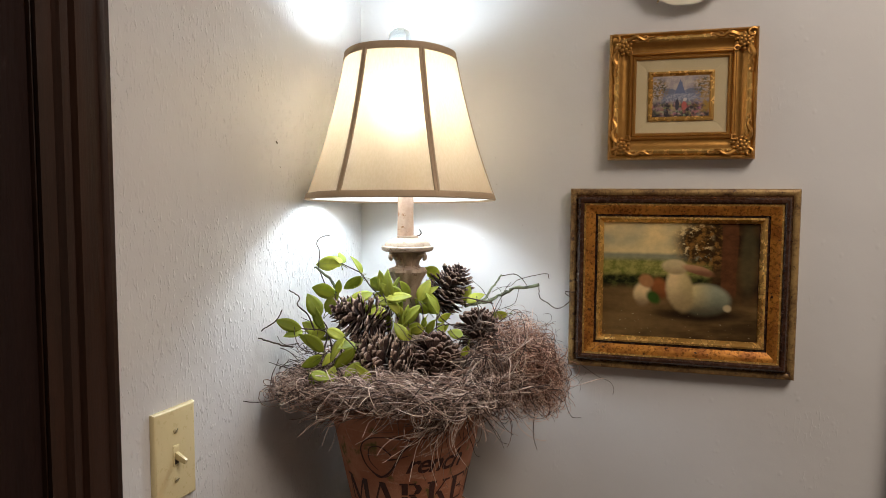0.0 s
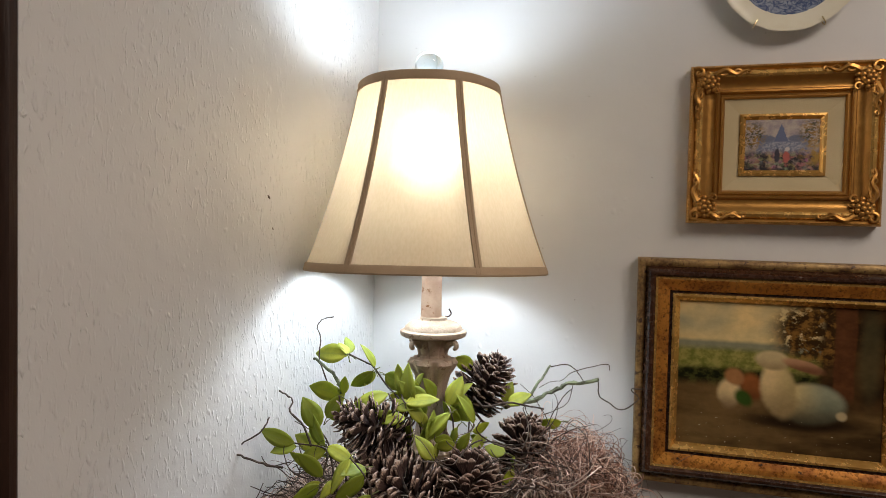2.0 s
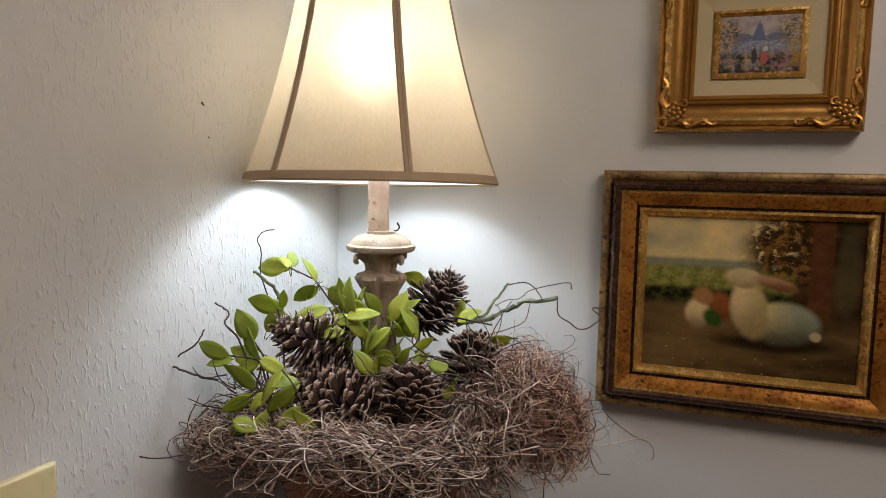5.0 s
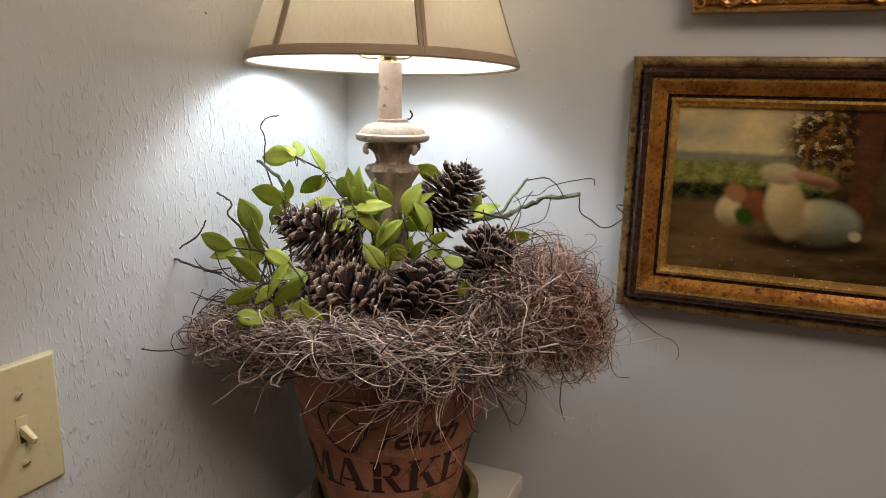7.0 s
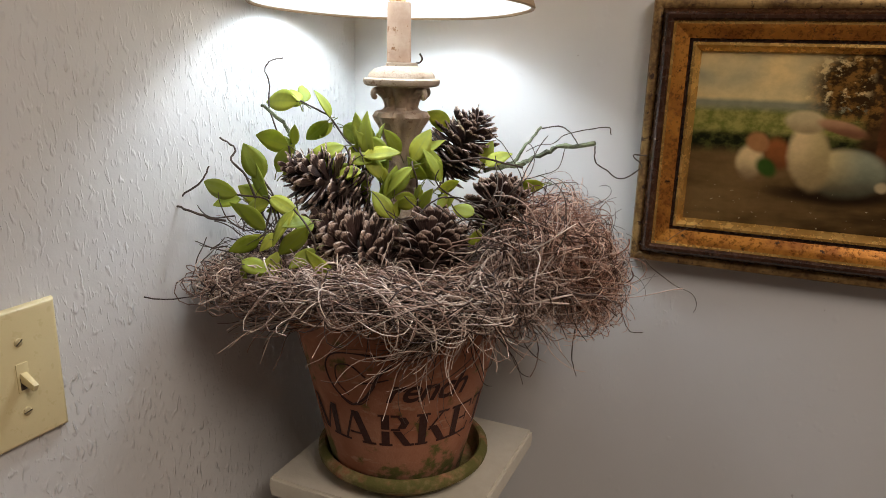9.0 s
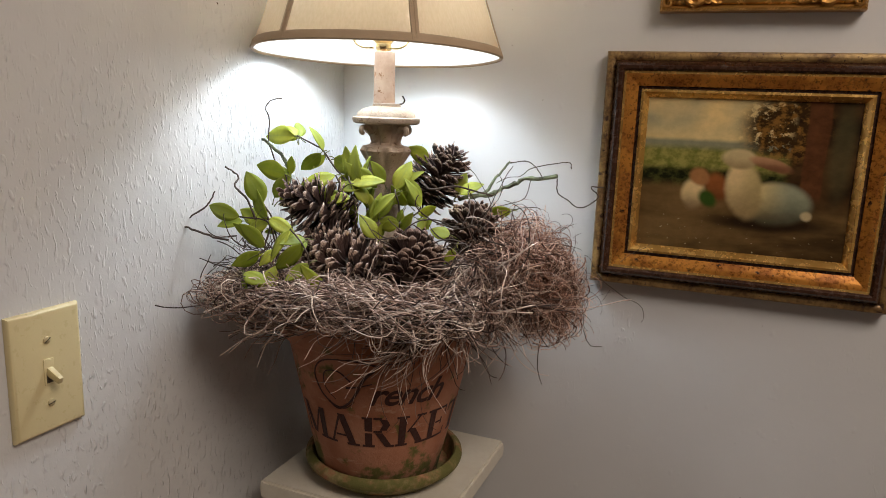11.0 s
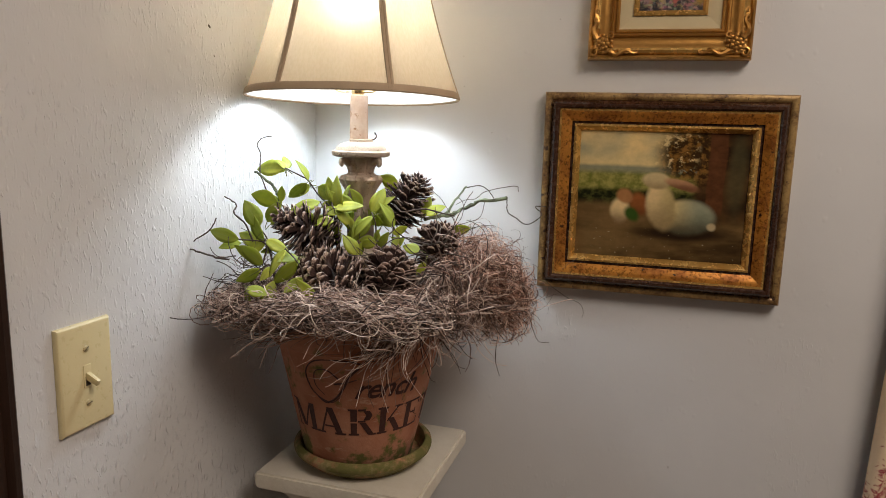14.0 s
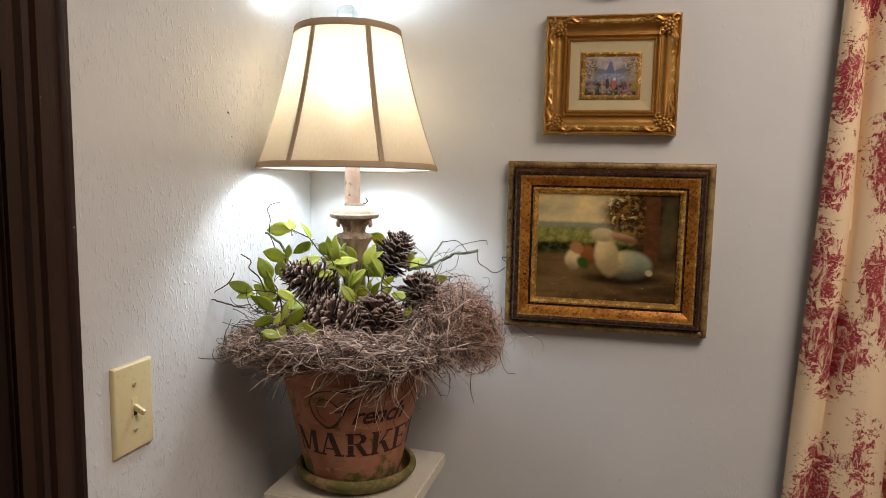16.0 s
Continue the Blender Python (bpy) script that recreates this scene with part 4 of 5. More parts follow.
LEAVES_UPPER = [
    (-0.104, 0.034, 1.396, -0.14, 0.029, 1.399),
    (-0.103, 0.034, 1.396, -0.109, 0.025, 1.41),
    (-0.071, 0.036, 1.381, -0.081, 0.036, 1.408),
    (-0.073, 0.04, 1.378, -0.097, 0.033, 1.355),
    (-0.111, 0.055, 1.353, -0.141, 0.045, 1.363),
    (-0.107, 0.05, 1.353, -0.104, 0.05, 1.373),
    (-0.055, 0.05, 1.354, -0.102, 0.066, 1.341),
    (-0.125, 0.05, 1.326, -0.111, 0.062, 1.352),
    (-0.059, 0.03, 1.372, -0.036, 0.041, 1.359),
    (-0.076, 0.05, 1.342, -0.061, 0.045, 1.327),
    (-0.131, 0.085, 1.324, -0.146, 0.089, 1.356),
]
LEAVES_LEFT = [
    (-0.124, 0.095, 1.307, -0.145, 0.091, 1.338),
    (-0.157, 0.085, 1.308, -0.197, 0.078, 1.317),
    (-0.122, 0.1, 1.305, -0.15, 0.091, 1.294),
    (-0.125, 0.11, 1.279, -0.148, 0.104, 1.303),
    (-0.096, 0.115, 1.301, -0.116, 0.131, 1.274),
    (-0.121, 0.105, 1.31, -0.094, 0.118, 1.301),
    (-0.127, 0.125, 1.276, -0.15, 0.137, 1.264),
    (-0.14, 0.14, 1.258, -0.117, 0.152, 1.248),
    (-0.12, 0.145, 1.233, -0.108, 0.139, 1.262),
    (-0.081, 0.13, 1.288, -0.108, 0.127, 1.258),
    (-0.073, 0.135, 1.268, -0.095, 0.142, 1.252),
    (-0.057, 0.14, 1.241, -0.077, 0.15, 1.263),
    (-0.08, 0.115, 1.291, -0.102, 0.129, 1.291),
    (-0.113, 0.12, 1.279, -0.122, 0.134, 1.267),
]
LEAVES_COLUMN = [
    (-0.04, 0.05, 1.353, -0.042, 0.041, 1.384),
    (-0.028, 0.055, 1.341, -0.042, 0.061, 1.38),
    (-0.036, 0.062, 1.346, -0.002, 0.07, 1.354),
    (-0.036, 0.07, 1.331, -0.062, 0.073, 1.332),
    (-0.03, 0.075, 1.324, -0.034, 0.068, 1.298),
    (-0.021, 0.06, 1.336, -0.011, 0.062, 1.318),
    (-0.013, 0.075, 1.306, 0.005, 0.066, 1.332),
    (-0.028, 0.03, 1.353, -0.012, 0.046, 1.374),
    (-0.03, 0.055, 1.363, -0.012, 0.069, 1.348),
    (-0.017, 0.065, 1.324, -0.029, 0.069, 1.349),
    (-0.043, 0.06, 1.315, -0.054, 0.057, 1.334),
    (-0.051, 0.05, 1.345, -0.027, 0.065, 1.338),
    (-0.006, 0.085, 1.288, -0.019, 0.09, 1.312),
    (-0.024, 0.045, 1.345, -0.039, 0.059, 1.365),
]
LEAVES_RIGHT = [
    (0.053, -0.02, 1.37, 0.028, -0.007, 1.386),
    (0.014, 0.05, 1.34, 0.029, 0.053, 1.369),
    (0.044, 0.06, 1.321, 0.032, 0.06, 1.353),
    (0.015, 0.075, 1.338, -0.014, 0.081, 1.316),
    (0.029, 0.055, 1.323, 0.007, 0.056, 1.337),
    (0.041, 0.07, 1.315, 0.062, 0.063, 1.32),
    (0.02, 0.082, 1.305, -0.002, 0.079, 1.299),
    (0.023, 0.08, 1.296, 0.032, 0.092, 1.317),
    (0.041, 0.075, 1.296, 0.05, 0.064, 1.309),
    (0.078, 0.08, 1.293, 0.058, 0.069, 1.295),
    (0.091, 0.02, 1.333, 0.113, 0.027, 1.349),
    (0.15, 0.05, 1.32, 0.126, 0.046, 1.312),
    (0.083, 0.1, 1.282, 0.074, 0.104, 1.266),
    (0.011, 0.05, 1.324, 0.026, 0.052, 1.334),
    (0.024, 0.07, 1.32, 0.017, 0.068, 1.307),
    (0.001, 0.035, 1.344, -0.01, 0.053, 1.369),
]
CURL_TWIG = [(-0.12, 0.024, 1.439), (-0.132, 0.024, 1.436), (-0.139, 0.025, 1.427), (-0.135, 0.025, 1.414), (-0.136, 0.025, 1.391), (-0.128, 0.035, 1.37), (-0.112, 0.044, 1.334)]
MOSSY_STEM = [(-0.143, 0.035, 1.392), (-0.13, 0.035, 1.383), (-0.115, 0.039, 1.368), (-0.109, 0.044, 1.354), (-0.109, 0.054, 1.331)]
VINE_STEM = [(-0.102, 0.034, 1.397), (-0.08, 0.033, 1.386), (-0.072, 0.032, 1.381), (-0.058, 0.032, 1.361), (-0.039, 0.051, 1.344), (-0.036, 0.061, 1.331), (-0.044, 0.052, 1.317)]
SHORT_TWIG = [(-0.177, 0.066, 1.361), (-0.162, 0.066, 1.351), (-0.164, 0.076, 1.341), (-0.147, 0.085, 1.326), (-0.133, 0.085, 1.287)]
LEFT_TWIG = [(-0.185, 0.077, 1.335), (-0.195, 0.077, 1.318), (-0.224, 0.068, 1.298), (-0.236, 0.068, 1.293), (-0.219, 0.078, 1.294), (-0.196, 0.087, 1.288), (-0.169, 0.086, 1.281)]
LICHEN_BRANCH = [(0.092, -0.004, 1.323), (0.133, -0.015, 1.331), (0.153, -0.015, 1.339), (0.175, -0.016, 1.349), (0.216, -0.018, 1.354)]
FORK = [(0.109, -0.014, 1.327), (0.127, -0.025, 1.331), (0.14, -0.025, 1.351), (0.158, -0.036, 1.37)]
TENDRIL_A = [(0.158, -0.036, 1.368), (0.177, -0.037, 1.371), (0.19, -0.037, 1.365), (0.199, -0.027, 1.352)]
TENDRIL_B = [(0.14, -0.025, 1.343), (0.154, -0.026, 1.35), (0.171, -0.026, 1.353), (0.187, -0.027, 1.364), (0.232, -0.038, 1.371), (0.238, -0.038, 1.363)]
TENDRIL_C = [(0.216, -0.018, 1.352), (0.218, -0.018, 1.334), (0.23, -0.018, 1.326), (0.248, -0.02, 1.315), (0.271, -0.02, 1.329), (0.26, -0.019, 1.342), (0.277, -0.021, 1.342)]
TENDRIL_D = [(0.182, -0.016, 1.349), (0.176, -0.016, 1.326), (0.151, 0.004, 1.32), (0.128, 0.015, 1.316)]
ROOT = [(0.043, 0.058, 1.352), (0.056, 0.068, 1.343), (0.086, 0.067, 1.347), (0.127, 0.055, 1.336)]
HANG_A = [(0.202, 0.042, 1.178), (0.194, 0.053, 1.158), (0.193, 0.052, 1.128), (0.2, 0.052, 1.104)]
HANG_B = [(0.246, 0.011, 1.188), (0.247, 0.011, 1.16), (0.221, 0.022, 1.147)]
HANG_C = [(0.254, 0.001, 1.175), (0.268, 0.001, 1.141), (0.286, -0, 1.137)]
STICK = [(0.079, 0.098, 1.262), (0.119, 0.096, 1.261), (0.166, 0.064, 1.284)]


def spot_in_room(u, f, z):
    """Beside the lamp's axis: u to the side, f towards the room, z the height."""
    return Vector((LAMP.x + 0.92 * u + 0.39 * f, LAMP.y + 0.39 * u - 0.92 * f, z))


# ---- table lamp ----
lamp = thing("table_lamp", Matrix(), "candlestick table lamp with a lit cream bell shade", "table lamp")


def at(bm, x, y, z=0.0):
    bm.transform(Matrix.Translation((x, y, z)))
    return bm


def leafy(a, z):
    """Carved acanthus: eight lobes that fade towards the plain mouldings."""
    if 1.385 < z < 1.412:
        return 1 + 0.16 * abs(math.sin(a * 4)) ** 0.6 - 0.10
    if 1.30 < z <= 1.385:
        return 1 + 0.24 * (abs(math.sin(a * 3 + 0.4)) ** 0.5 - 0.6) * min(1, (z - 1.30) / 0.04)
    return 1 + 0.03 * math.cos(a * 16) if z < 1.30 else 1


part("column", at(lathe([(0.001, 1.115), (0.055, 1.115), (0.055, 1.16), (0.045, 1.19), (0.034, 1.215), (0.030, 1.24), (0.031, 1.262), (0.036, 1.270), (0.036, 1.276), (0.026, 1.283), (0.0195, 1.295), (0.0185, 1.310), (0.0175, 1.328), (0.0165, 1.340), (0.0170, 1.352), (0.0205, 1.366), (0.0265, 1.376), (0.0285, 1.381), (0.0265, 1.386), (0.0190, 1.388), (0.0170, 1.391), (0.0185, 1.397), (0.0225, 1.403), (0.0245, 1.409), (0.0250, 1.4125), (0.001, 1.4125)], 72, leafy), LAMP.x, LAMP.y), STONE, lamp, "carved weathered beige column")
part("drip_pan", at(lathe([(0.001, 1.4128), (0.037, 1.4128), (0.0400, 1.4145), (0.0410, 1.4175), (0.0405, 1.4200), (0.0360, 1.4215), (0.0345, 1.4255), (0.0290, 1.4300), (0.0190, 1.4330), (0.0170, 1.4335), (0.0165, 1.4365), (0.0135, 1.4370), (0.001, 1.4370)], 56), LAMP.x, LAMP.y), STONE, lamp, "rounded pale drip pan")
for k in range(4):
    a = math.radians(45 + 90 * k + 20)
    line = [Vector((LAMP.x + r * math.cos(a), LAMP.y + r * math.sin(a), z)) for r, z in ((0.022, 1.403), (0.030, 1.4085), (0.0365, 1.4080), (0.0375, 1.4035), (0.0345, 1.4015))]
    part("scroll", tube(spline(line, 3), 0.0042, 0.0026, 8), STONE, lamp)


def worn(a, z):
    return 1 + 0.012 * math.sin(a * 3 + z * 60) + 0.010 * math.sin(a * 7 - z * 110)


part("candle_sleeve", at(lathe([(0.0128, 1.4372), (0.0127, 1.45), (0.0124, 1.465), (0.0123, 1.475), (0.0124, 1.490), (0.0121, 1.4965), (0.0105, 1.4975), (0.001, 1.4975)], 40, worn), LAMP.x - 0.003, LAMP.y - 0.001), PINK_STONE, lamp, "distressed pinkish candle sleeve")
part("socket", at(lathe([(0.001, 1.4977), (0.008, 1.4977), (0.009, 1.499), (0.009, 1.506), (0.0140, 1.511), (0.0150, 1.552), (0.0140, 1.566), (0.001, 1.566)], 24), LAMP.x - 0.005, LAMP.y - 0.001), BRASS, lamp)
bulb = part("bulb", at(lathe([(0.013, 1.5665), (0.014, 1.582), (0.022, 1.602), (0.0285, 1.622), (0.0295, 1.640), (0.026, 1.655), (0.017, 1.667), (0.001, 1.671)], 32), SHADE.x, SHADE.y), FROSTED, lamp)
bulb.visible_shadow = False

R_LOW, R_TOP, Z_LOW, Z_TOP = 0.1465, 0.0845, 1.494, 1.716
# the shade leans back from the room a little
LEAN_BACK = Matrix.Translation((SHADE.x, SHADE.y, 1.60)) @ Matrix.Rotation(radians(-2.3), 4, Vector((0.94, 0.341, 0))) @ Matrix.Translation((-SHADE.x, -SHADE.y, -1.60))


def leaning(bm):
    bm.transform(LEAN_BACK)
    return bm


SHADE_TURN = math.atan2(-0.94, 0.341)       # the shade's side that faces the last place of the camera


def shade_radius(z, a):
    """A bell: flaring towards the foot; a little flat between the ribs."""
    s = (Z_TOP - z) / (Z_TOP - Z_LOW)
    r = R_TOP + (R_LOW - R_TOP) * (0.68 * s + 0.32 * s ** 2.2)
    k = (a - SHADE_TURN - radians(21)) / radians(60)
    return r * (1 - 0.028 * (1 - abs(2 * (k - math.floor(k)) - 1)))


def shade_point(a, z, out=0.0):
    r = shade_radius(z, a) + out
    return Vector((SHADE.x + r * math.cos(a), SHADE.y + r * math.sin(a), z))


shade = part("shade", leaning(at(lathe([(0.012, 1.7135), (0.014, 1.7155), (0.014, 1.7175), (0.012, 1.7185), (0.006, 1.7185)], 24), SHADE.x, SHADE.y)), BRASS, lamp, "cream silk bell shade in six panels")
RIBS = [radians(d) for d in (21, 81, 141, 201, 262, 324, 381)]
for k in range(6):
    a0, wide = SHADE_TURN + RIBS[k], RIBS[k + 1] - RIBS[k]
    bm = bmesh.new()
    rows = [[bm.verts.new(shade_point(a0 + wide * i / 14, Z_LOW + (Z_TOP - Z_LOW) * j / 16)) for i in range(15)] for j in range(17)]
    for j in range(16):
        for i in range(14):
            bm.faces.new((rows[j][i], rows[j][i + 1], rows[j + 1][i + 1], rows[j + 1][i]))
    part("panel", leaning(bm), FABRIC, shade)
    bm = bmesh.new()
    rows = [[bm.verts.new(shade_point(a0 + wide * i / 14, Z_LOW + (Z_TOP - Z_LOW) * j / 16, -0.0014)) for i in range(15)] for j in range(17)]
    for j in range(16):
        for i in range(14):
            bm.faces.new((rows[j][i], rows[j + 1][i], rows[j + 1][i + 1], rows[j][i + 1]))
    part("lining", leaning(bm), LINING, shade, "white cloth lining")
    line = [shade_point(a0, Z_LOW + (Z_TOP - Z_LOW) * j / 16, 0.0002) for j in range(17)]
    rib = bmesh.new()
    sideways = Vector((-math.sin(a0), math.cos(a0), 0))
    outward = Vector((math.cos(a0), math.sin(a0), 0))
    edges = [[rib.verts.new(q + sideways * w + outward * h) for w, h in ((-0.0045, 0.0004), (-0.0038, 0.0016), (-0.0008, 0.0018), (0, 0.0011), (0.0008, 0.0018), (0.0038, 0.0016), (0.0045, 0.0004))] for q in line]
    for lo, hi in zip(edges, edges[1:]):
        for i in range(6):
            rib.faces.new((lo[i], lo[i + 1], hi[i + 1], hi[i]))
    part("rib_trim", leaning(rib), TRIM, shade, "tan braid along the seam")


def band(z0, z1, out):
    bm = bmesh.new()
    n = 120
    rings = []
    for z, o in ((z0, -0.0015), (z0 - 0.0006, out * 0.6), (z0 + 0.001, out), ((z0 + z1) / 2, out * 0.8), (z1 - 0.001, out), (z1 + 0.0006, out * 0.6), (z1, -0.0015)):
        rings.append([bm.verts.new(shade_point(2 * math.pi * i / n, min(max(z, Z_LOW), Z_TOP), o) + Vector((0, 0, z - min(max(z, Z_LOW), Z_TOP)))) for i in range(n)])
    for lo, hi in zip(rings, rings[1:]):
        for i in range(n):
            bm.faces.new((lo[i], lo[(i + 1) % n], hi[(i + 1) % n], hi[i]))
    return bm


part("top_trim", leaning(band(Z_TOP - 0.009, Z_TOP + 0.001, 0.0022)), TRIM, shade, "tan braid on the upper rim")
part("lower_trim", leaning(band(Z_LOW - 0.002, Z_LOW + 0.007, 0.0022)), TRIM, shade, "tan braid on the lower rim")
for k in range(3):
    a = SHADE_TURN + radians(120 * k + 82)
    part("spider_wire", leaning(tube([Vector((SHADE.x + 0.013 * math.cos(a), SHADE.y + 0.013 * math.sin(a), 1.717)), shade_point(a, 1.712, -0.001)], 0.0013, sides=6)), BRASS, shade)
harp = [Vector((SHADE.x + 0.004 + 0.94 * u, SHADE.y + 0.34 * u, z)) for u, z in ((-0.008, 1.5015), (-0.024, 1.5025), (-0.034, 1.515), (-0.040, 1.56), (-0.042, 1.61), (-0.030, 1.67), (-0.010, 1.705), (0, 1.7085), (0.010, 1.705), (0.030, 1.67), (0.042, 1.61), (0.040, 1.56), (0.034, 1.515), (0.024, 1.5025), (0.008, 1.5015))]
part("harp", tube(spline(harp, 4), 0.0016, sides=8), BRASS, lamp, "brass wire harp")
part("finial_stem", leaning(at(lathe([(0.001, 1.707), (0.004, 1.707), (0.004, 1.722), (0.0075, 1.7235), (0.0075, 1.726), (0.005, 1.7275), (0.001, 1.7275)], 20), SHADE.x, SHADE.y)), BRASS, lamp)
ball = bmesh.new()
bmesh.ops.create_icosphere(ball, subdivisions=4, radius=0.0172, matrix=Matrix.Translation((SHADE.x, SHADE.y, 1.7435)))
part("finial", leaning(ball), CRYSTAL, lamp, "clear crystal ball finial")
hook = spline([(LAMP.x + 0.012, LAMP.y + 0.010, 1.4365), (LAMP.x + 0.017, LAMP.y + 0.009, 1.4375), (LAMP.x + 0.0195, LAMP.y + 0.009, 1.4415), (LAMP.x + 0.0165, LAMP.y + 0.009, 1.4465)], 4)
part("cord_hook", tube(hook, 0.0010, sides=6), UMBER, lamp, "small dark wire hook")

# ---- nest of dry fibres ----
rng = np.random.default_rng(7)


def strands(name, starts, heads, length, curl, radius, droop, material, parent, label, outside=None, steps=16):
    """Many thin curling fibres as one mesh; each starts at a place with a heading and wanders.
    outside(places) gives how far past the nest's outline each one is and the way home."""
    n = len(starts)
    p, d = starts.copy(), heads / np.linalg.norm(heads, axis=1, keepdims=True)
    spin = rng.normal(0, 1, (n, 3))
    step = (length * rng.uniform(0.45, 1.25, n) / steps)[:, None]
    path = [p.copy()]
    for _ in range(steps):
        spin = spin + rng.normal(0, 0.55, (n, 3))
        spin /= np.linalg.norm(spin, axis=1, keepdims=True) / 1.1
        d = d + np.cross(spin, d) * curl * step
        d[:, 2] -= droop * step[:, 0] * 10
        if outside is not None:
            far, home = outside(p)
            d = d + home * np.clip(far, 0, 1.2)[:, None] * 0.75
        d /= np.linalg.norm(d, axis=1, keepdims=True)
        p = p + d * step
        # fibres stay off the walls
        p[:, 1] = np.minimum(p[:, 1], BACK - 0.006)
        p[:, 0] = np.maximum(p[:, 0], CORNER.x + 0.0607 * (p[:, 1] - BACK) + 0.006)
        path.append(p.copy())
    path = np.stack(path, 1)
    ahead = np.gradient(path, axis=1)
    ahead /= np.linalg.norm(ahead, axis=2, keepdims=True) + 1e-9
    side = np.cross(ahead, np.array([0.3, 0.5, 0.81]))
    side /= np.linalg.norm(side, axis=2, keepdims=True) + 1e-9
    third = np.cross(ahead, side)
    r = (radius * rng.uniform(0.6, 1.35, n))[:, None, None] * np.linspace(1.0, 0.55, steps + 1)[None, :, None]
    rings = np.stack([path + r * (side * math.cos(a) + third * math.sin(a)) for a in (0, 2.094, 4.189)], 2)
    verts = rings.reshape(-1, 3)
    base = (np.arange(n) * (steps + 1) * 3)[:, None, None] + (np.arange(steps) * 3)[None, :, None]
    k = np.arange(3)[None, None, :]
    k1 = (k + 1) % 3
    faces = np.stack([base + k, base + k1, base + 3 + k1, base + 3 + k], 3).reshape(-1, 4)
    me = bpy.data.meshes.new(name)
    me.from_pydata(verts.tolist(), [], faces.tolist())
    me.materials.append(material)
    me.shade_smooth()
    ob = new(name, me)
    ob.parent = parent
    return tagged(ob, label, "", "", "stuff")


def local(p):
    """Places as u to the side, f towards the room and z."""
    x, y = p[:, 0] - LAMP.x, p[:, 1] - LAMP.y
    return 0.92 * x + 0.39 * y, 0.39 * x - 0.92 * y, p[:, 2]


def past_ring(p):
    """The flat wreath round the pot: its outer edge reaches further towards the door, and dips outwards."""
    u, f, z = local(p)
    u, f = u - 0.012, f - 0.016
    rho, a = np.hypot(u, f) + 1e-6, np.arctan2(f, u)
    reach = 0.170 + 0.034 * np.clip(-np.cos(a), 0, 1) ** 1.5
    mid, half = (0.085 + reach) / 2, (reach - 0.085) / 2
    level = 1.230 - 0.10 * np.maximum(0, rho - 0.12) + 0.007 * np.sin(a * 3 + 1)
    far = np.hypot((rho - mid) / half, (z - level) / 0.014) - 1
    hr, hz = (mid - rho) / half, (level - z) / 0.014
    k = np.hypot(hr, hz) + 1e-6
    return far, headings(hr / k * u / rho, hr / k * f / rho, hz / k)


def past_mound(p):
    """The rounded reddish heap beside the picture."""
    u, f, z = local(p)
    du, df, dz = (u - 0.162) / 0.060, (f - 0.048) / 0.056, (z - 1.250 + 0.55 * np.maximum(0, u - 0.16)) / 0.056
    k = np.sqrt(du ** 2 + df ** 2 + dz ** 2) + 1e-6
    return k - 1, headings(-du / k, -df / k, -dz / k)


def places(u, f, z):
    return np.stack([LAMP.x + 0.92 * u + 0.39 * f, LAMP.y + 0.39 * u - 0.92 * f, z], 1)


def headings(u, f, z):
    return np.stack([0.92 * u + 0.39 * f, 0.39 * u - 0.92 * f, z], 1)


nest = thing("fibre_nest", Matrix(), "tangled nest of dry curly brown fibres round the pot rim", "nest")


def ring_strands(n, a_low, a_high, r_low, r_high, z_half, length, curl, radius, material):
    """Fibres lying round the rim between two angles (0 is the side of the picture, 90 the front)."""
    a = rng.uniform(radians(a_low), radians(a_high), n)
    r = rng.uniform(r_low, r_high, n)
    z = 1.230 + rng.normal(0, z_half, n) - 0.10 * np.maximum(0, r - 0.12)
    sense = rng.choice([-1.0, 1.0], n)
    hu, hf = -np.sin(a) * sense + rng.normal(0, 0.45, n), np.cos(a) * sense + rng.normal(0, 0.45, n)
    strands("fibre_tangle", places(r * np.cos(a) + 0.012, r * np.sin(a) + 0.012, z), headings(hu, hf, rng.normal(0, 0.3, n)), length, curl, radius, 0.0, material, nest, "", past_ring)


# dark ring hidden among the fibres, added to block light and deepen the gaps
mat = lathe([(0.085, 1.212), (0.120, 1.205), (0.150, 1.207), (0.158, 1.213), (0.150, 1.222), (0.120, 1.230), (0.085, 1.226), (0.085, 1.212)], 60, lambda a, z: 1 + 0.05 * math.sin(a * 5) + 0.03 * math.sin(a * 11 + 1))
part("mat", at(mat, LAMP.x + 0.012, LAMP.y - 0.008), FILLING_AND_BLOCKER, nest, "added dark ring that blocks light and darkens the nest's gaps")
ring_strands(850, 0, 360, 0.090, 0.150, 0.010, 0.13, 20, 0.00056, STRAND)
ring_strands(620, 30, 180, 0.115, 0.176, 0.008, 0.15, 14, 0.00078, STRAND)
ring_strands(420, 120, 215, 0.140, 0.195, 0.008, 0.14, 14, 0.00066, STRAND)
# combed locks that run outwards beside the wall
n = 430
strands("fibre_lock", places(rng.normal(-0.060, 0.045, n), rng.uniform(0.070, 0.150, n), rng.uniform(1.208, 1.238, n)), headings(rng.normal(-0.95, 0.15, n), rng.normal(-0.05, 0.28, n), rng.normal(-0.08, 0.11, n)), 0.130, 9, 0.00074, 0.02, STRAND, nest, "", past_ring)
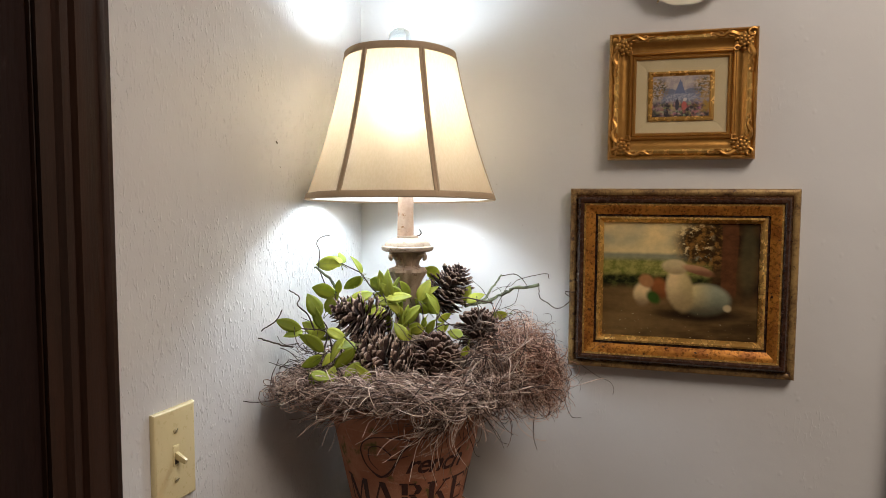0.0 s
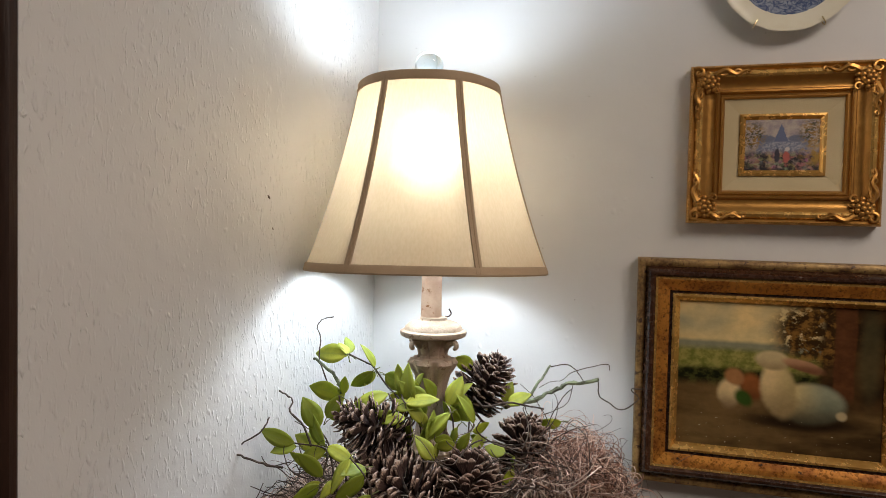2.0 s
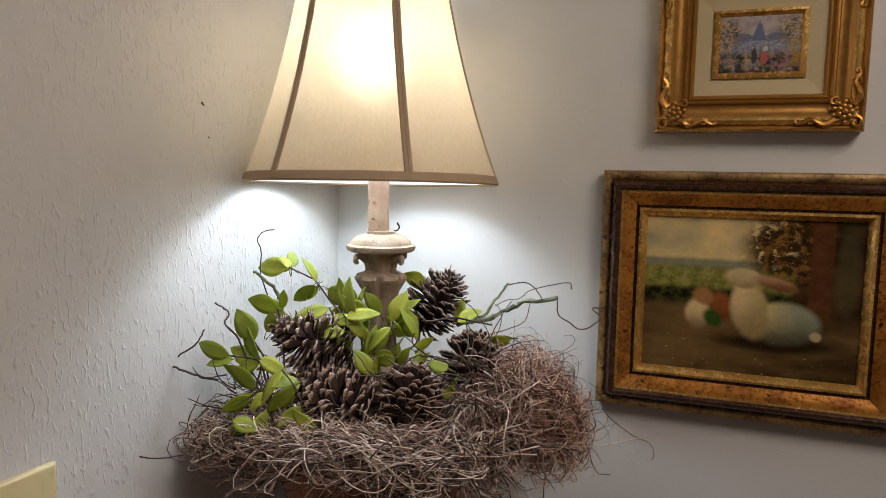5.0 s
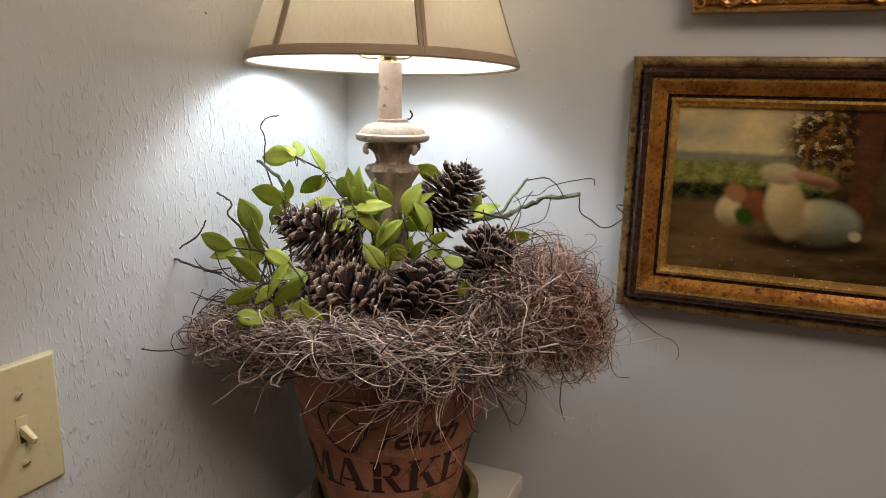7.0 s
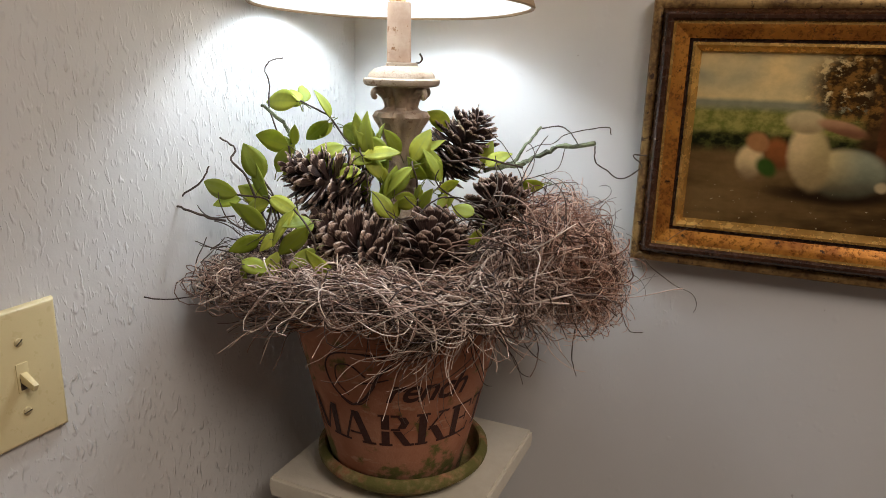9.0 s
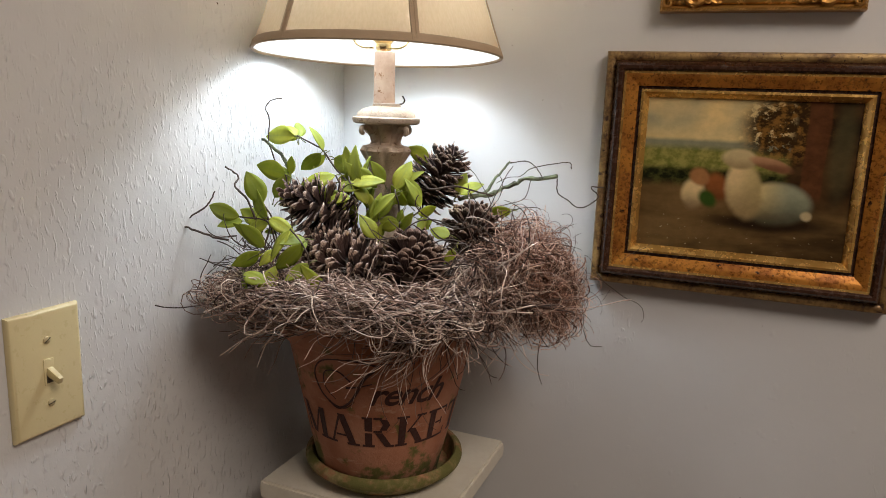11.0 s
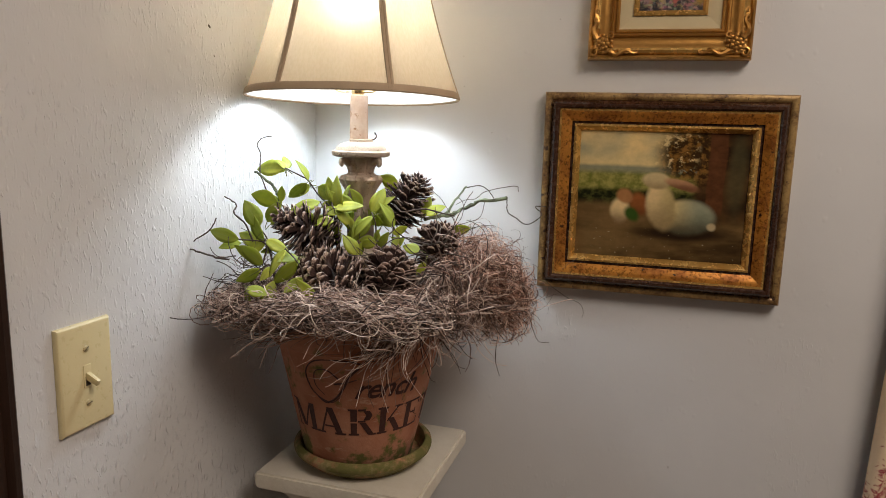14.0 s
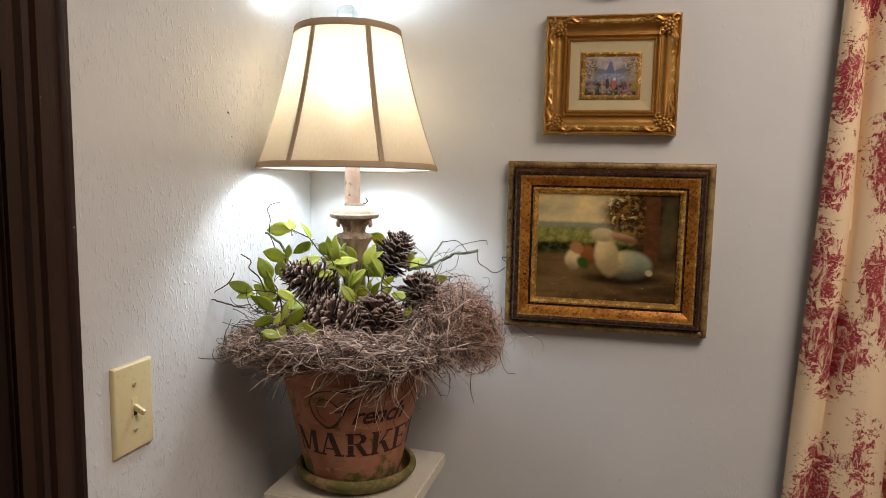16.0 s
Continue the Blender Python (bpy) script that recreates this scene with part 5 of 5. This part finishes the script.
# the reddish mound that swells out beside the picture, sloping down away from the lamp
n = 2100
w = rng.normal(0, 1, (n, 3))
w /= np.linalg.norm(w, axis=1, keepdims=True)
w *= rng.uniform(0.35, 1.0, (n, 1))
strands("fibre_mound", places(0.160 + 0.060 * w[:, 0], 0.048 + 0.054 * w[:, 1], 1.252 + 0.054 * w[:, 2] - 0.025 * w[:, 0]), headings(0.45 + 0.5 * w[:, 0] + rng.normal(0, 0.4, n), 0.25 + 0.4 * w[:, 1] + rng.normal(0, 0.4, n), -0.30 + 0.2 * w[:, 2] + rng.normal(0, 0.35, n)), 0.085, 26, 0.00052, 0.16, RED_STRAND, nest, "reddish brown fibres", past_mound)
# a pale lock that hangs over the pot's front and sweeps to one side
n = 95
k = rng.uniform(0, 1, n)
strands("fibre_lock", places(0.085 - 0.050 * k + rng.normal(0, 0.010, n), rng.uniform(0.130, 0.146, n), 1.212 - 0.030 * k + rng.normal(0, 0.006, n)), headings(rng.normal(-0.62, 0.22, n), rng.uniform(-0.12, 0.10, n), rng.normal(-0.70, 0.22, n)), 0.105, 24, 0.00066, 0.02, STRAND, nest, "pale curly lock over the pot")
n = 60
strands("fibre_fringe", places(rng.normal(0.020, 0.045, n), rng.uniform(0.130, 0.148, n), rng.uniform(1.195, 1.215, n)), headings(rng.normal(-0.3, 0.5, n), rng.uniform(-0.1, 0.2, n), rng.uniform(-1.0, 0.0, n)), 0.060, 34, 0.00058, 0.20, STRAND, nest, "")
# thick pale fibres tumbling forward between cones and mound
n = 380
strands("fibre_fringe", places(rng.normal(0.112, 0.022, n), rng.uniform(0.085, 0.130, n), rng.uniform(1.215, 1.275, n)), headings(rng.normal(-0.05, 0.45, n), rng.uniform(0.0, 0.35, n), rng.uniform(-1.0, 0.2, n)), 0.085, 30, 0.00074, 0.26, STRAND, nest, "paler thick fibres")
n = 130
strands("fibre_fringe", places(rng.normal(0.02, 0.09, n), rng.uniform(0.120, 0.160, n), rng.uniform(1.222, 1.246, n)), headings(rng.choice([-1.0, 1.0], n), rng.normal(0.1, 0.3, n), rng.normal(0, 0.15, n)), 0.13, 15, 0.00088, 0.04, STRAND, nest, "", past_ring)
n = 120
strands("fibre_fringe", places(rng.normal(0.160, 0.03, n), rng.uniform(0.050, 0.095, n), rng.uniform(1.235, 1.290, n)), headings(rng.normal(0.2, 0.7, n), rng.uniform(0, 0.6, n), rng.uniform(-0.8, 0.4, n)), 0.08, 26, 0.00075, 0.2, STRAND, nest, "", past_mound)
# pale fibres lying loose on top of the wreath's front and the mound's near side
n = 240
strands("fibre_top", places(rng.uniform(-0.12, 0.15, n), rng.uniform(0.118, 0.165, n), rng.uniform(1.236, 1.252, n)), headings(rng.choice([-1.0, 1.0], n), rng.normal(0, 0.35, n), rng.normal(0, 0.12, n)), 0.10, 18, 0.00072, 0.02, STRAND, nest, "", past_ring)
n = 260
strands("fibre_top", places(rng.normal(0.150, 0.035, n), rng.uniform(0.085, 0.120, n), rng.uniform(1.215, 1.285, n)), headings(rng.normal(0.3, 0.6, n), rng.uniform(0, 0.4, n), rng.uniform(-1.0, 0.3, n)), 0.075, 28, 0.00066, 0.15, RED_STRAND, nest, "", past_mound)
# a loose lock that sticks out low beside the pot
n = 80
strands("fibre_lock", places(rng.normal(-0.095, 0.02, n), rng.normal(0.120, 0.010, n), rng.uniform(1.186, 1.204, n)), headings(rng.normal(-0.9, 0.2, n), rng.normal(0.05, 0.20, n), rng.normal(-0.16, 0.08, n)), 0.058, 26, 0.00060, 0.0, STRAND, nest, "")
# strays round the outline
n = 80
a = rng.uniform(radians(-30), radians(205), n)
r = rng.uniform(0.13, 0.170, n)
strands("fibre_fringe", places(r * np.cos(a) + 0.02, r * np.sin(a) * 0.9, rng.uniform(1.205, 1.250, n)), headings(np.cos(a), np.sin(a), rng.normal(0, 0.4, n)), 0.075, 44, 0.00045, 0.03, STRAND, nest, "")
n = 70
strands("fibre_fringe", places(rng.normal(0.190, 0.03, n), rng.normal(0.02, 0.05, n), rng.uniform(1.20, 1.28, n)), headings(rng.uniform(0.2, 1, n), rng.normal(0.1, 0.5, n), rng.normal(0, 0.5, n)), 0.070, 44, 0.00042, 0.12, BARK, nest, "dark wiry fibres")

# dark thicket behind the leaves and wiry stems over the cones
n = 80
strands("dark_thicket", places(rng.normal(-0.135, 0.028, n), rng.normal(0.060, 0.022, n), rng.uniform(1.225, 1.290, n)), headings(rng.normal(-0.4, 0.6, n), rng.normal(0.1, 0.5, n), rng.normal(0.35, 0.5, n)), 0.042, 34, 0.00070, 0.0, BARK, nest, "dark wiry stems")
n = 46
strands("dark_thicket", places(rng.normal(0.085, 0.035, n), rng.uniform(0.085, 0.125, n), rng.uniform(1.240, 1.315, n)), headings(rng.normal(0, 0.8, n), rng.normal(0.1, 0.3, n), rng.normal(0, 0.5, n)), 0.080, 34, 0.00085, 0.04, BARK, nest, "dark wiry stems")

# ---- twigs ----


def twig(name, lines, r0, r1, material, label, rough=0.2):
    top = thing(name, Matrix(), label, "twig", "twigs in the nest")
    for k, line in enumerate(lines):
        pts = spline([spot_in_room(*q) for q in line], 5)
        pts = [q + Vector([random.uniform(-1, 1) * r1 * 0.6 for _ in range(3)]) for q in pts]
        part("stem", tube(pts, r0 if k == 0 else r0 * 0.6, r1, 6, rough), material, top)
    return top


twig("twig", [CURL_TWIG], 0.0006, 0.0008, BARK, "thin curling dark twig above the nest")
twig("twig", [MOSSY_STEM], 0.0016, 0.0026, LICHEN, "short upright mossy stem")
twig("twig", [SHORT_TWIG], 0.0009, 0.0012, BARK, "short crooked dark twig")
twig("twig", [LEFT_TWIG], 0.0008, 0.0014, BARK, "thin forked dark twig reaching towards the wall")
twig("branch", [LICHEN_BRANCH], 0.0030, 0.0024, LICHEN, "lichen-covered branch beside the pine cones", 0.45)
twig("branch", [FORK], 0.0026, 0.0014, LICHEN, "forked mossy branch beside the pine cones", 0.3)
twig("tendril", [TENDRIL_A, TENDRIL_B, TENDRIL_D], 0.0008, 0.0006, BARK, "fine dark tendrils of a dry branch")
twig("tendril", [TENDRIL_C], 0.0008, 0.0007, BARK, "curly dark tendril touching the picture frame")
twig("tendril", [ROOT], 0.0012, 0.0010, BARK, "dry root over the pine cones")
twig("tendril", [HANG_A, HANG_B, HANG_C], 0.0008, 0.0005, BARK, "thin dark tendrils hanging from the nest")
twig("twig", [STICK], 0.0020, 0.0008, BARK, "dark stick lying on the nest")

# ---- pine cones ----


def scale_mesh():
    """One woody scale of unit length along x: narrow at the root, broad and thick at the lip."""
    bm = bmesh.new()
    rows = []
    for x, w, lo, hi in ((0.0, 0.14, -0.03, 0.03), (0.45, 0.25, 0.01, 0.06), (0.74, 0.42, 0.06, 0.11), (0.92, 0.45, 0.10, 0.15), (1.00, 0.30, 0.15, 0.20), (1.10, 0.06, 0.22, 0.24)):
        rows.append([bm.verts.new(q) for q in ((x, -w, hi + 0.03), (x, 0, hi - 0.01), (x, w, hi + 0.03), (x, w * 0.92, lo), (x, 0, lo - 0.02), (x, -w * 0.92, lo))])
    for lo, hi in zip(rows, rows[1:]):
        for i in range(6):
            bm.faces.new((lo[i], lo[(i + 1) % 6], hi[(i + 1) % 6], hi[i]))
    bm.faces.new(rows[-1])
    bmesh.ops.recalc_face_normals(bm, faces=bm.faces[:])
    me = bpy.data.meshes.new("scale")
    bm.to_mesh(me)
    bm.free()
    me.materials.append(CONE)
    return me


SCALE = scale_mesh()


def pine_cone(place, axis, tall, wide, count, label):
    """A cone whose foot-to-tip axis is given; scales wind round it in the golden angle."""
    turn = Vector(axis).normalized().to_track_quat("Z", "Y").to_matrix().to_4x4()
    top = thing("pine_cone", Matrix.Translation(place) @ turn, label, "pine cone", "pine cones in the nest")
    core = lathe([(0.001, -0.46 * tall), (0.13 * wide, -0.40 * tall), (0.14 * wide, -0.1 * tall), (0.10 * wide, 0.2 * tall), (0.04 * wide, 0.40 * tall), (0.001, 0.47 * tall)], 12)
    part("core", core, BARK, top)
    for i in range(count):
        s = (i + 0.5) / count
        h = (-0.42 + 0.86 * s) * tall
        reach = wide * 0.5 * max(0.18, math.sin(math.pi * (0.20 + 0.74 * s)) ** 0.75)
        a = i * 2.39996 + random.uniform(-0.1, 0.1)
        root = 0.13 * wide * (1 - 0.65 * s)
        size = max(reach - root, 0.2 * wide) * random.uniform(0.84, 1.16)
        rise = radians(-8 + 50 * s ** 1.6 + random.uniform(-15, 15))
        ob = new("scale", SCALE)
        ob.parent = top
        ob.matrix_basis = Matrix.Rotation(a, 4, "Z") @ Matrix.Translation((root, 0, h)) @ Matrix.Rotation(-rise, 4, "Y") @ Matrix.Rotation(random.uniform(-0.4, 0.4), 4, "X") @ Matrix.Diagonal((size, size * (0.36 + 0.20 * random.random()) * (1 - 0.15 * s), size * 0.60, 1))
    return top


def heading(u, f, z):
    return Vector((0.92 * u + 0.39 * f, 0.39 * u - 0.92 * f, z))


pine_cone(spot_in_room(-0.069, 0.060, 1.316), heading(-0.80, 0.05, 0.36), 0.090, 0.074, 200, "brown open pine cone lying among the leaves")
pine_cone(spot_in_room(-0.040, 0.092, 1.256), heading(-0.75, -0.22, 0.40), 0.106, 0.084, 230, "large brown open pine cone lying in the nest")
pine_cone(spot_in_room(0.035, 0.088, 1.263), heading(0.1, -0.50, 0.55), 0.064, 0.074, 150, "small round open pine cone in the nest")
pine_cone(spot_in_room(0.066, -0.012, 1.347), heading(0.50, -0.05, 0.80), 0.084, 0.072, 190, "upright brown pine cone tilted beside the lamp")
pine_cone(spot_in_room(0.104, 0.047, 1.293), heading(0.20, -0.40, 0.60), 0.062, 0.066, 150, "small brown pine cone half hidden by twigs")

# ---- green sprays ----


def leaf_mesh(fold, bend, width):
    """A pointed oval leaf of unit length along x, folded on its midrib and bent downwards, with a little thickness."""
    bm = bmesh.new()
    n, layers = 8, []
    for lift in (0.0, -0.012):
        rows = []
        for i in range(n + 1):
            s = i / n
            w = width * math.sin(math.pi * s ** 0.85) ** 0.8 if 0 < i < n else 0.012
            sag = -bend * s * s
            rows.append([bm.verts.new((s, k * w, sag + fold * abs(k) * w + 0.03 * math.sin(s * 9 + k) * abs(k) * w + lift)) for k in (-1, -0.5, 0, 0.5, 1)])
        layers.append(rows)
    for rows, order in ((layers[0], 1), (layers[1], -1)):
        for lo, hi in zip(rows, rows[1:]):
            for k in range(4):
                bm.faces.new([lo[k], hi[k], hi[k + 1], lo[k + 1]][::-order])
    up, down = layers
    for i in range(n):
        bm.faces.new((up[i][0], down[i][0], down[i + 1][0], up[i + 1][0]))
        bm.faces.new((up[i][4], up[i + 1][4], down[i + 1][4], down[i][4]))
    bmesh.ops.recalc_face_normals(bm, faces=bm.faces[:])
    bm.transform(Matrix.Scale(0.034, 4))
    me = bpy.data.meshes.new("leaf")
    bm.to_mesh(me)
    bm.free()
    me.materials.append(LEAF)
    me.shade_smooth()
    return me


LEAF_MESHES = [leaf_mesh(f, b, w) for f, b, w in ((0.12, 0.16, 0.28), (0.22, 0.30, 0.25), (0.05, -0.14, 0.31), (0.16, 0.42, 0.29))]


def spray(name, leaves, stems, label):
    top = thing(name, Matrix(), label, "leafy stem", "green sprays in the nest")
    for line in stems:
        part("stem", tube(spline([spot_in_room(*q) for q in line], 5), 0.0009, 0.0011, 6, 0.15), BARK, top)
    more = []
    for row in leaves:
        if random.random() < 0.65:      # a smaller leaf behind it
            shift = [random.uniform(-0.012, 0.012) for _ in range(3)]
            root = [row[k] + 0.3 * shift[k] - (0.0, 0.012, 0.004)[k] for k in range(3)]
            more.append((*root, *[root[k] + 0.75 * (row[k + 3] - row[k]) + shift[k] for k in range(3)]))
    for row in list(leaves) + more:
        base, tip = spot_in_room(*row[:3]), spot_in_room(*row[3:])
        way = tip - base
        x = way.normalized()
        foot = base - x * 0.009 + heading(0.1, -0.5, -0.6) * 0.004
        part("leaf_stalk", tube(spline([foot, base - x * 0.003, base + x * 0.002], 3), 0.0006, 0.0004, 5), STALK, top)
        # the blade faces the room and the lamp above
        face = heading(random.uniform(-0.9, 0.9), 0.9, random.uniform(-0.5, 1.1)).normalized()
        z = (face - x * face.dot(x)).normalized()
        y = z.cross(x)
        k = max(way.length * 1.08, 0.021) / 0.034
        ob = new("leaf", random.choice(LEAF_MESHES))
        ob.parent = top
        wide = min(k, 1.1) * random.uniform(0.72, 1.15)
        ob.matrix_basis = Matrix(((x.x * k, y.x * wide, z.x * k, base.x), (x.y * k, y.y * wide, z.y * k, base.y), (x.z * k, y.z * wide, z.z * k, base.z), (0, 0, 0, 1)))
    return top


random.seed(23)
spray("green_spray", LEAVES_UPPER, [VINE_STEM, [LEAVES_UPPER[4][:3], (-0.105, 0.06, 1.32), (-0.10, 0.07, 1.24)], [LEAVES_UPPER[6][:3], (-0.045, 0.055, 1.335), (-0.03, 0.055, 1.30), (-0.02, 0.05, 1.2)], [LEAVES_UPPER[10][:3], (-0.118, 0.09, 1.30), (-0.11, 0.08, 1.22)]], "trailing vine with fresh yellow-green leaves round the lamp")
spray("green_spray", LEAVES_LEFT, [[LEAVES_LEFT[0][:3], LEAVES_LEFT[5][:3], (-0.112, 0.11, 1.28), (-0.10, 0.10, 1.2)], [LEAVES_LEFT[1][:3], LEAVES_LEFT[2][:3], LEAVES_LEFT[3][:3]], [LEAVES_LEFT[4][:3], LEAVES_LEFT[9][:3], LEAVES_LEFT[10][:3], (-0.08, 0.12, 1.22)], [LEAVES_LEFT[6][:3], LEAVES_LEFT[13][:3], (-0.10, 0.12, 1.23)]], "drooping vine with green leaves over the nest edge")
spray("green_spray", LEAVES_COLUMN, [[LEAVES_COLUMN[0][:3], LEAVES_COLUMN[2][:3], LEAVES_COLUMN[5][:3], (-0.01, 0.06, 1.24)], [LEAVES_COLUMN[3][:3], LEAVES_COLUMN[4][:3], (-0.03, 0.07, 1.24)]], "leafy green sprig in front of the lamp column")
spray("green_spray", LEAVES_RIGHT, [[LEAVES_RIGHT[1][:3], LEAVES_RIGHT[3][:3], (0.02, 0.065, 1.31), (0.02, 0.06, 1.2)], [LEAVES_RIGHT[2][:3], (0.040, 0.065, 1.315), LEAVES_RIGHT[6][:3]], [LEAVES_RIGHT[0][:3], (0.050, -0.01, 1.34), (0.04, 0.03, 1.25)], [LEAVES_RIGHT[9][:3], (0.070, 0.075, 1.27), (0.06, 0.07, 1.2)]], "leafy green sprig beside the lamp column and pine cones")
